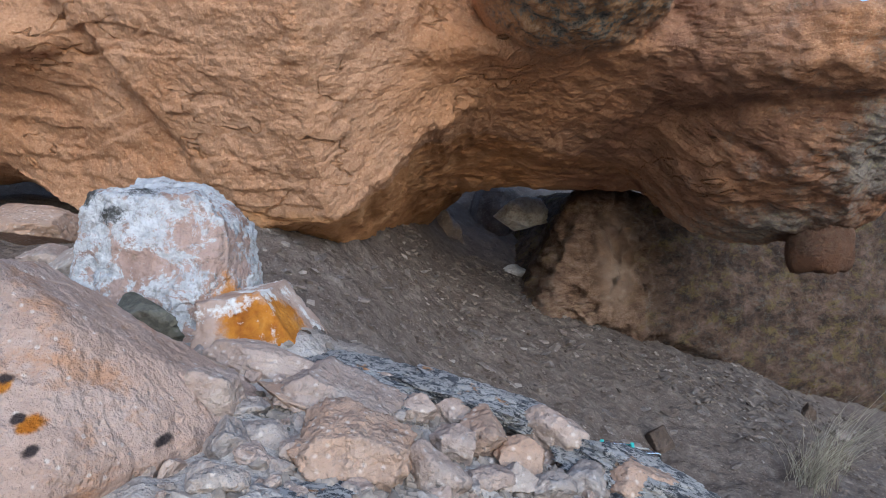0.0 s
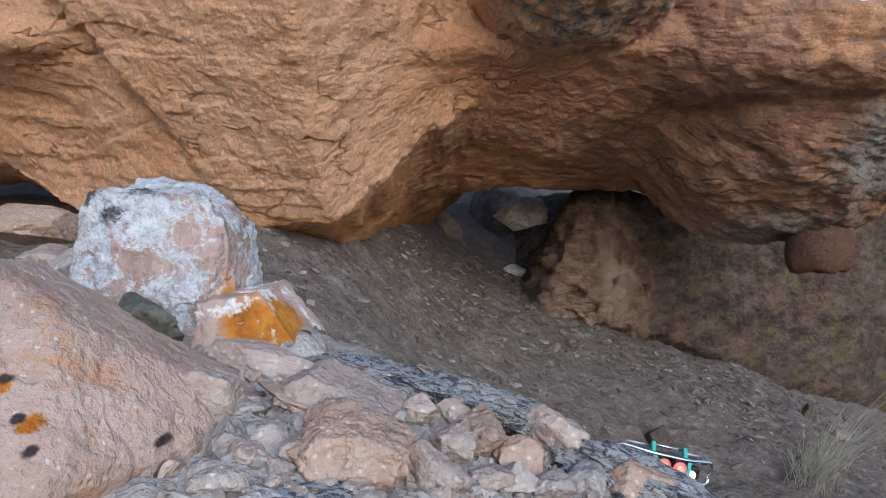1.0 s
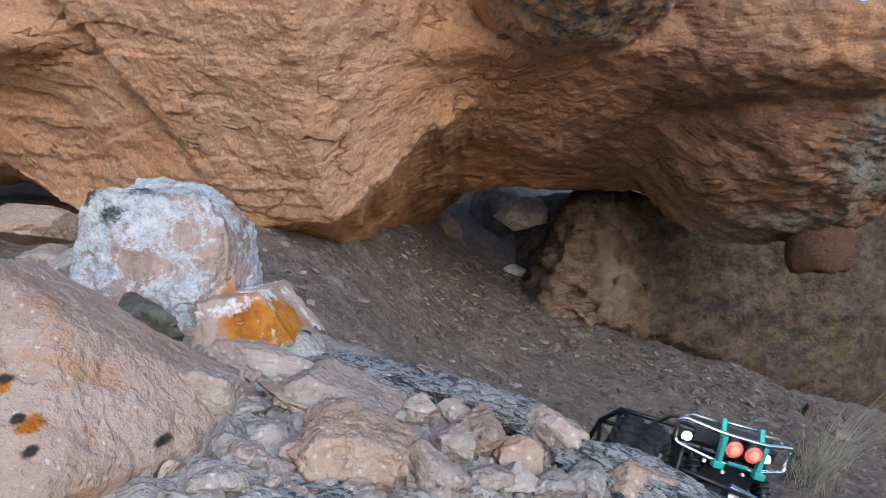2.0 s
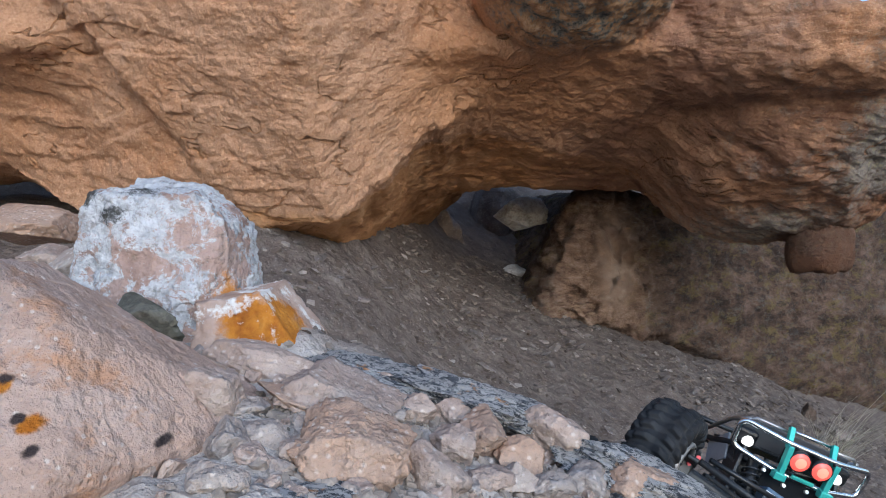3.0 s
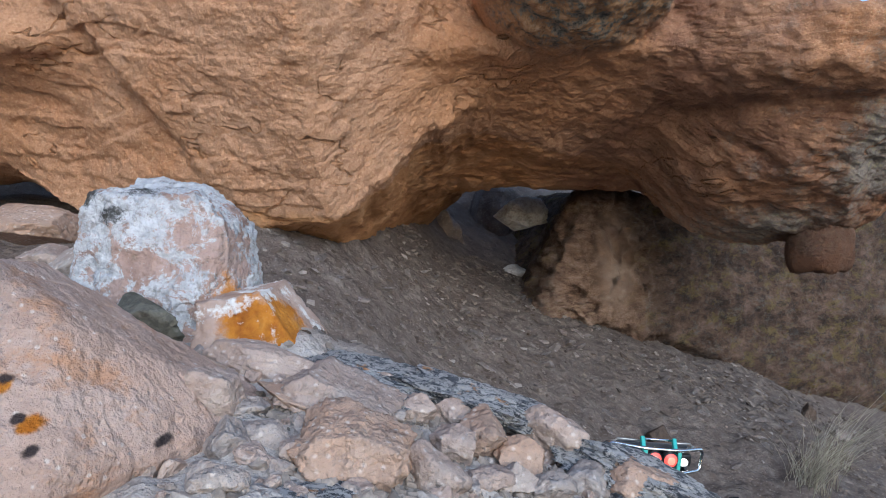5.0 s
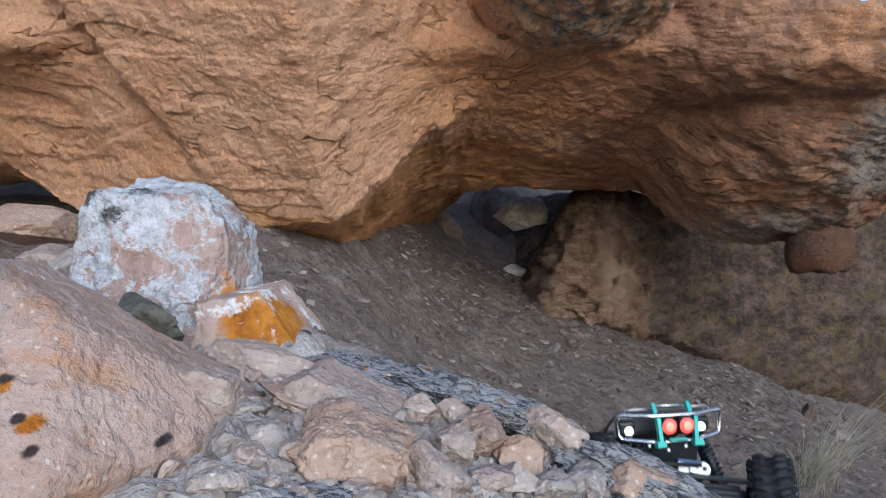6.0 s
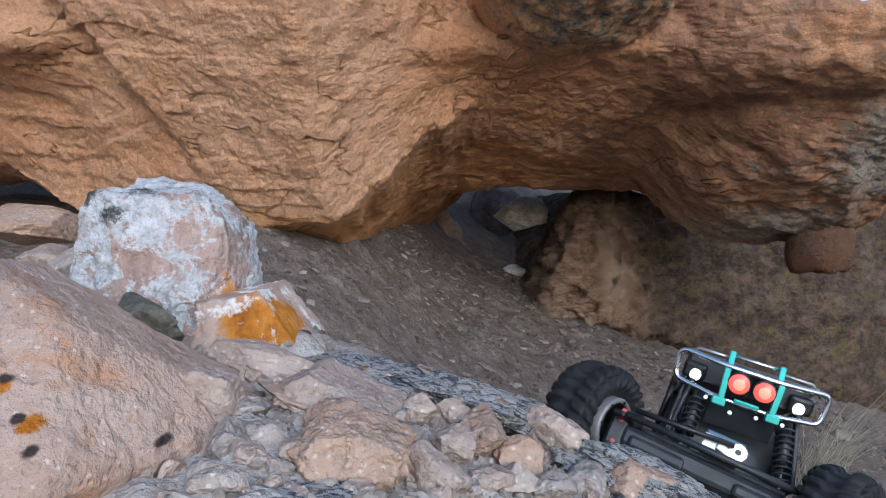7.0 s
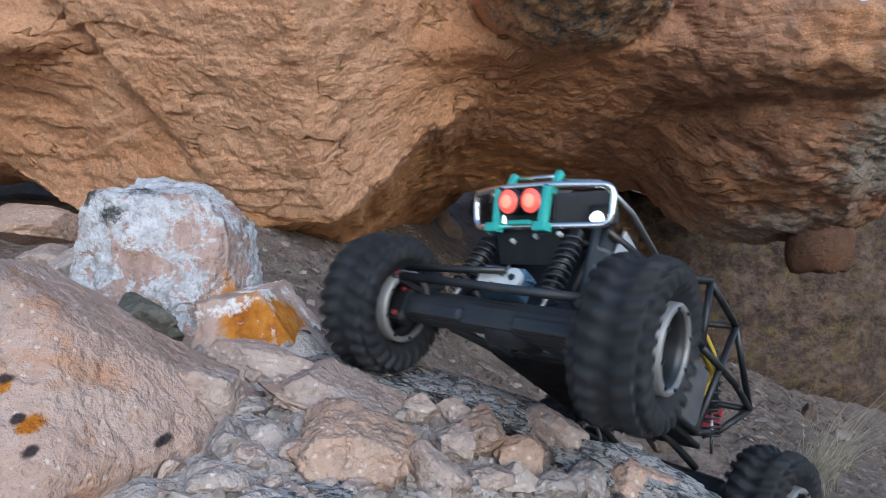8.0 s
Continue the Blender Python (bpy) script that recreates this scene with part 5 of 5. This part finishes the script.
def build_body(car):
    """Tube cage, panels and what sits inside."""
    runs = []
    for s in (-1, 1):
        A, B, C, D, E = (s * 0.060, 0.040, 0.112), (s * 0.066, 0.135, 0.120), (s * 0.070, 0.220, 0.160), (s * 0.070, 0.300, 0.147), (s * 0.062, 0.400, 0.088)
        F, G, H, I = (s * 0.055, 0.030, 0.040), (s * 0.072, 0.130, 0.012), (s * 0.072, 0.265, 0.012), (s * 0.045, 0.370, 0.045)
        runs += [[A, B], [B, C], [C, D], [D, E], [A, F], [F, G], [G, H], [H, I], [I, E], [B, G], [D, H], [C, (s * 0.074, 0.23, 0.09)], [(s * 0.074, 0.23, 0.09), (s * 0.072, 0.33, 0.09)], [B, (s * 0.074, 0.23, 0.09)], [(s * 0.072, 0.33, 0.09), E]]
    for y, z, w in ((0.135, 0.120, 0.066), (0.220, 0.160, 0.070), (0.300, 0.147, 0.070), (0.400, 0.088, 0.062), (0.370, 0.045, 0.045), (0.130, 0.012, 0.072), (0.265, 0.012, 0.072), (0.045, 0.100, 0.060)):
        runs.append([(-w, y, z), (w, y, z)])
    for r in runs:
        part("cage_tube", tube(r, 0.0038, 10), "black", car, "", True)
    for s in (-1, 1):
        part("hood_rail", tube([bar_to_car(s * 0.066, 0.036, 0.012), (s * 0.066, 0.060, 0.142), (s * 0.064, 0.145, 0.128)], 0.0026, 10), "steel", car, "bare metal hood rail", True)
    part("hood", box((0.104, 0.090, 0.003), pose(0, 0.085, 0.122, 7, 0, 0), 0.001), "black", car, "black hood panel")
    part("bulkhead", box((0.104, 0.004, 0.080), pose(0, 0.062, 0.066), 0.001), "black", car, "black front bulkhead plate")
    part("skid_plate", box((0.135, 0.200, 0.006), pose(0, 0.195, 0.006), 0.002), "black", car, "black belly skid plate")
    bm = box((0.070, 0.004, 0.034), BAR @ pose(0, 0.012, -0.040, 12, 0, 0), 0.001)
    apron = part("apron", bm, "nylon", car, "black front apron panel")
    for x, z in ((-0.040, -0.028), (0.040, -0.030), (-0.012, -0.036), (0.014, -0.032)):
        part("apron_bolt", lathe([(-0.003, 0.0001), (-0.003, 0.0022), (0.001, 0.0022)], "Y", 10, bar_to_car(x, 0.006, z)), "silver", apron, "pale screw head")
    for s in (-1, 1):
        m = Matrix.Translation((s * 0.062, 0.045, 0.072)) @ Matrix.Rotation(radians(s * -8), 4, "Y")
        plate = part("tower_plate", box((0.005, 0.036, 0.088), m, 0.0015), "nylon", car, "slotted black shock tower")
        for k in range(3):
            part("slot", box((0.0056, 0.024, 0.004), m @ pose(0, 0, 0.022 - 0.018 * k, 20, 0, 0), 0.0005), "panel", plate)
        part("side_panel", box((0.003, 0.130, 0.060), pose(s * 0.071, 0.200, 0.046), 0.001), "panel", car, "dark grey side panel")
        part("gusset", box((0.003, 0.050, 0.034), pose(s * 0.062, 0.085, 0.104, -12, 0, 0), 0.001), "sky_pale", car, "grey gusset panel, paled by a painted sky reflection")
        build_shock(car, (s * 0.046, 0.022, 0.098), (s * 0.052, 0.004, 0.014))
        build_shock(car, (s * 0.046, 0.310, 0.120), (s * 0.056, BASE - 0.004, 0.014))
        part("link_arm", tube([(s * 0.046, 0.012, -0.006), (s * 0.040, 0.140, 0.008)], 0.0042, 10), "nylon", car, "", True)
        part("link_arm", tube([(s * 0.046, BASE - 0.012, -0.006), (s * 0.040, 0.240, 0.008)], 0.0042, 10), "nylon", car, "", True)
    part("drive_shaft", tube([(0.012, 0.055, 0.004), (0.0, 0.150, 0.030)], 0.0040, 10), "steel", car, "", True)
    part("drive_shaft", tube([(0.012, BASE - 0.050, 0.004), (0.0, 0.240, 0.030)], 0.0040, 10), "steel", car, "", True)
    part("gear_box", box((0.045, 0.070, 0.050), pose(0, 0.175, 0.040), 0.004), "nylon", car, "black gear box")
    part("motor", lathe([(-0.030, 0.0001), (-0.030, 0.017), (0.030, 0.017), (0.030, 0.0001)], "Y", 24, (0.030, 0.235, 0.050)), "steel", car, "round steel motor", True)
    part("battery", box((0.046, 0.090, 0.028), pose(0, 0.270, 0.050), 0.003), "blue", car, "blue battery pack")
    for k in range(4):
        o = 0.004 * k
        part("wire", tube(arc_path([(0.060 - o * 0.4, 0.200, 0.080), (0.066, 0.235, 0.096 + o * 1.5), (0.058, 0.300, 0.088 + o * 1.5), (0.040, 0.320, 0.060)], 0.014, 5, False), 0.0028, 6), "yellow" if k != 2 else "black", car, "thin yellow wire" if k != 2 else "", True)
    part("tail_plate", box((0.090, 0.004, 0.030), pose(0, 0.374, 0.060), 0.001), "red", car, "dark red tail plate")


CAR_ROWS = [
    (0.00, 0.2830, 1.1176, -0.0486, -32.2, 6.8, 4.0),
    (0.50, 0.3174, 1.0674, -0.0359, -37.9, 13.0, 5.8),
    (1.00, 0.3216, 1.0201, -0.0284, -26.6, 14.2, 6.9),
    (1.20, 0.3143, 0.9758, 0.0059, -24.2, 9.4, 13.0),
    (1.50, 0.3074, 0.9173, 0.0515, -27.0, 5.7, 17.6),
    (1.70, 0.3189, 0.8924, 0.0433, -19.8, 9.4, 12.9),
    (2.80, 0.3663, 0.7705, 0.0542, -16.0, 23.6, -1.5),
    (3.40, 0.3575, 0.7689, 0.0601, -16.8, 23.4, -1.5),
    (4.00, 0.3567, 0.7676, 0.0590, -16.9, 23.7, -1.4),
    (4.30, 0.3570, 0.8092, 0.0413, -12.4, 23.5, -0.3),
    (4.50, 0.3414, 0.8859, 0.0186, -12.3, 16.7, 3.9),
    (4.70, 0.3214, 1.0489, -0.0276, -26.0, 7.3, 6.0),
    (5.80, 0.3619, 0.9970, -0.0248, -22.6, 5.6, 9.1),
    (6.00, 0.3367, 0.9451, 0.0509, -28.6, -1.6, 9.0),
    (6.20, 0.3126, 0.8830, 0.0783, -22.6, 1.9, 0.6),
    (6.40, 0.3295, 0.8563, 0.0359, -15.3, 13.1, -2.7),
    (6.60, 0.3101, 0.8205, 0.0667, -16.4, 14.4, -8.2),
    (6.80, 0.2994, 0.7560, 0.1257, -25.6, 17.7, -14.5),
    (7.00, 0.2873, 0.7299, 0.1509, -25.1, 16.9, -19.5),
    (7.20, 0.2569, 0.6873, 0.1886, -26.5, 16.9, -27.3),
    (7.40, 0.2197, 0.7016, 0.2254, -29.9, 11.9, -35.0),
    (7.50, 0.1916, 0.6827, 0.2507, -32.0, 11.6, -40.8),
    (7.60, 0.1639, 0.6824, 0.2715, -31.9, 10.4, -45.1),
    (7.80, 0.0960, 0.6620, 0.3184, -33.0, 1.6, -45.0),
    (8.00, 0.0345, 0.5990, 0.3410, -30.5, 0.5, -46.0),
]
# seconds, steering angle of the near wheels
STEER = ((0.0, -25), (1.0, -28), (1.5, -34), (2.8, -30), (4.2, -30), (4.7, -26), (6.0, -32), (6.6, -28), (7.0, -28), (7.2, -26), (7.4, -36), (7.5, -35), (7.6, -38), (7.8, -18), (8.0, 4))
# seconds, how far the near axle's left wheel is lifted
LIFT = ((0.0, 0.040), (1.5, 0.050), (2.8, 0.054), (4.0, 0.054), (4.3, 0.048), (4.7, 0.045), (6.0, 0.045), (6.4, 0.050), (6.6, 0.044), (6.8, 0.022), (7.0, 0.020), (7.2, 0.008),
        (7.4, 0.0), (7.5, -0.012), (7.6, -0.014), (7.8, -0.014), (8.0, -0.002))


# seconds, how far the near axle is pushed aside as its links flex
SHIFT = ((0.0, 0.0), (1.7, 0.0), (2.8, -0.036), (4.0, -0.036), (4.3, -0.032), (4.5, -0.025), (4.7, 0.0), (6.2, -0.008), (6.4, -0.018), (7.0, -0.018), (7.4, 0.0), (7.8, 0.004), (8.0, 0.012))


def build_crawler():
    car = new("crawler")
    tagged(car, "black radio-controlled rock crawler with teal light brackets and lit lamps", "toy car")
    front, rear = build_axle(car, True), build_axle(car, False)
    first = build_wheel(car)
    wheels = [first] + [build_wheel(car, first) for _ in range(3)]
    build_light_bar(car)
    build_body(car)
    return car, front, rear, wheels


CAR, FRONT_AXLE, REAR_AXLE, WHEELS = build_crawler()


def seat_axle(m, y, most=0.028, tilt_most=16.0):
    """How far and at what tilt an axle hangs under the car so that its wheels meet the ground."""
    drop, tilt = 0.0, 0.0
    for _ in range(12):
        gaps = []
        for s in (-1, 1):
            p = m @ Vector((s * TRACK, y, drop + s * TRACK * math.sin(tilt)))
            g = float(ground_height(np.array([p.x]), np.array([p.y]))[0])
            gaps.append(p.z - RADIUS - g)
        drop = max(-most, min(most, drop - 0.5 * (gaps[0] + gaps[1]) / 2))
        tilt = max(-radians(tilt_most), min(radians(tilt_most), tilt - 0.5 * (gaps[1] - gaps[0]) / (2 * TRACK)))
    return drop, tilt


def motions():
    times = [r[0] for r in CAR_ROWS]
    poses = [pose(*r[1:]) for r in CAR_ROWS]
    walk(CAR, list(zip(times, poses)))
    front, rear = [], []
    for t, m in zip(times, poses):
        up = float(np.interp(t, [q[0] for q in LIFT], [q[1] for q in LIFT]))
        front.append((max(0.0, up) / 2 if t < 7.9 else 0.0, -math.asin(up / (2 * TRACK))))
        rear.append(seat_axle(m, BASE, 0.045, 18.0))
    skew = [7.5 * float(smooth(np.array(t), 7.5, 7.9)) for t in times]
    aside = [float(np.interp(t, [q[0] for q in SHIFT], [q[1] for q in SHIFT])) for t in times]
    walk(FRONT_AXLE, [(t, pose(x, 0, d, 0, -math.degrees(a), k)) for t, (d, a), k, x in zip(times, front, skew, aside)])
    walk(REAR_AXLE, [(t, pose(0, BASE, d, 0, -math.degrees(a), 0)) for t, (d, a) in zip(times, rear)])
    # the wheels roll by the way that the car goes
    roll = [0.0]
    for a, b in zip(poses, poses[1:]):
        way = b.translation - a.translation
        ahead = -(a.col[1].to_3d().normalized())
        roll.append(roll[-1] + math.degrees(way.dot(ahead) / RADIUS))
    steps = [k / 10 for k in range(81)]
    for k, wheel in enumerate(WHEELS):
        s, end = (-1, 1)[k % 2], k // 2
        y, rows = ((0.0, front), (BASE, rear))[end]
        made = []
        for t in steps:
            d = float(np.interp(t, times, [r[0] for r in rows]))
            a = float(np.interp(t, times, [r[1] for r in rows]))
            turn = float(np.interp(t, [q[0] for q in STEER], [q[1] for q in STEER])) if end == 0 else 0.0
            m = pose(0.0 if end else float(np.interp(t, times, aside)), y, d, 0, -math.degrees(a), 0.0 if end else float(np.interp(t, times, skew))) @ pose(s * TRACK, 0, 0, 0, 0, turn)
            if s < 0:
                m = m @ pose(0, 0, 0, 0, 0, 180) @ pose(0, 0, 0, -float(np.interp(t, times, roll)), 0, 0)
            else:
                m = m @ pose(0, 0, 0, float(np.interp(t, times, roll)), 0, 0)
            made.append((t, m))
        walk(wheel, made)


# ---- dry grass ----
def make_straw():
    m, nt, b = material("dry_straw")
    n = Nodes(nt)
    g = nt.nodes.new("ShaderNodeNewGeometry")
    c = n.ramp(g.outputs["Random Per Island"], (0.0, (0.17, 0.14, 0.10)), (0.4, (0.32, 0.275, 0.205)), (0.8, (0.50, 0.45, 0.36)), (1.0, (0.24, 0.24, 0.15)))
    finish(nt, b, c, None, 0.8, 0.3)
    return m


MAT["straw"] = make_straw()


def grass_tuft(at, blades, height, lean, width, seed, label):
    """A tuft of thin bent blades, three-sided and tapering."""
    rs = np.random.RandomState(seed)
    tuft = new("dry_grass_tuft")
    tuft.location = at
    tagged(tuft, label, "grass")
    for half in range(2):
        bm = bmesh.new()
        for k in range(blades // 2):
            a, out = rs.uniform(0, math.tau), rs.uniform(0.1, 1.0) ** 0.7
            h = height * rs.uniform(0.45, 1.0)
            side = Vector((math.cos(a), math.sin(a), 0)) * out + Vector(lean)
            root = Vector((rs.normal(0, 0.018), rs.normal(0, 0.018), -0.012))
            rings = []
            for i in range(6):
                t = i / 5
                p = root + Vector((0, 0, h * t * (1 - 0.30 * t * out))) + side * h * 0.75 * t ** 1.7 + Vector((rs.normal(0, 0.0015), rs.normal(0, 0.0015), 0)) * t
                r = width * (1 - 0.85 * t)
                rings.append([bm.verts.new(p + r * Vector((math.cos(j * math.tau / 3 + a), math.sin(j * math.tau / 3 + a), 0))) for j in range(3)])
            for u, v in zip(rings, rings[1:]):
                for j in range(3):
                    bm.faces.new((u[j], u[(j + 1) % 3], v[(j + 1) % 3], v[j]))
        tagged(part("blade_clump", bm, "straw", tuft, "thin straw-coloured blades", True), kind="stuff")


grass_tuft((0.735, 1.42, rest_on_ground(0.735, 1.42)), 120, 0.19, (0.42, -0.22, 0), 0.0007, 5, "tuft of dry straw-coloured grass on the dirt")
grass_tuft((0.80, 1.50, rest_on_ground(0.80, 1.50)), 56, 0.22, (0.55, -0.15, 0), 0.0007, 8, "tuft of thin dry grass arching over the dirt")
grass_tuft((0.90, 1.64, rest_on_ground(0.90, 1.64)), 36, 0.24, (1.0, -0.1, 0), 0.0009, 6, "tuft of long dry grass stems leaning over")
grass_tuft((-0.66, 0.99, rest_on_ground(-0.66, 0.99)), 8, 0.10, (0.5, -0.1, 0), 0.0008, 7, "few dry straw stems under the overhang")


motions()
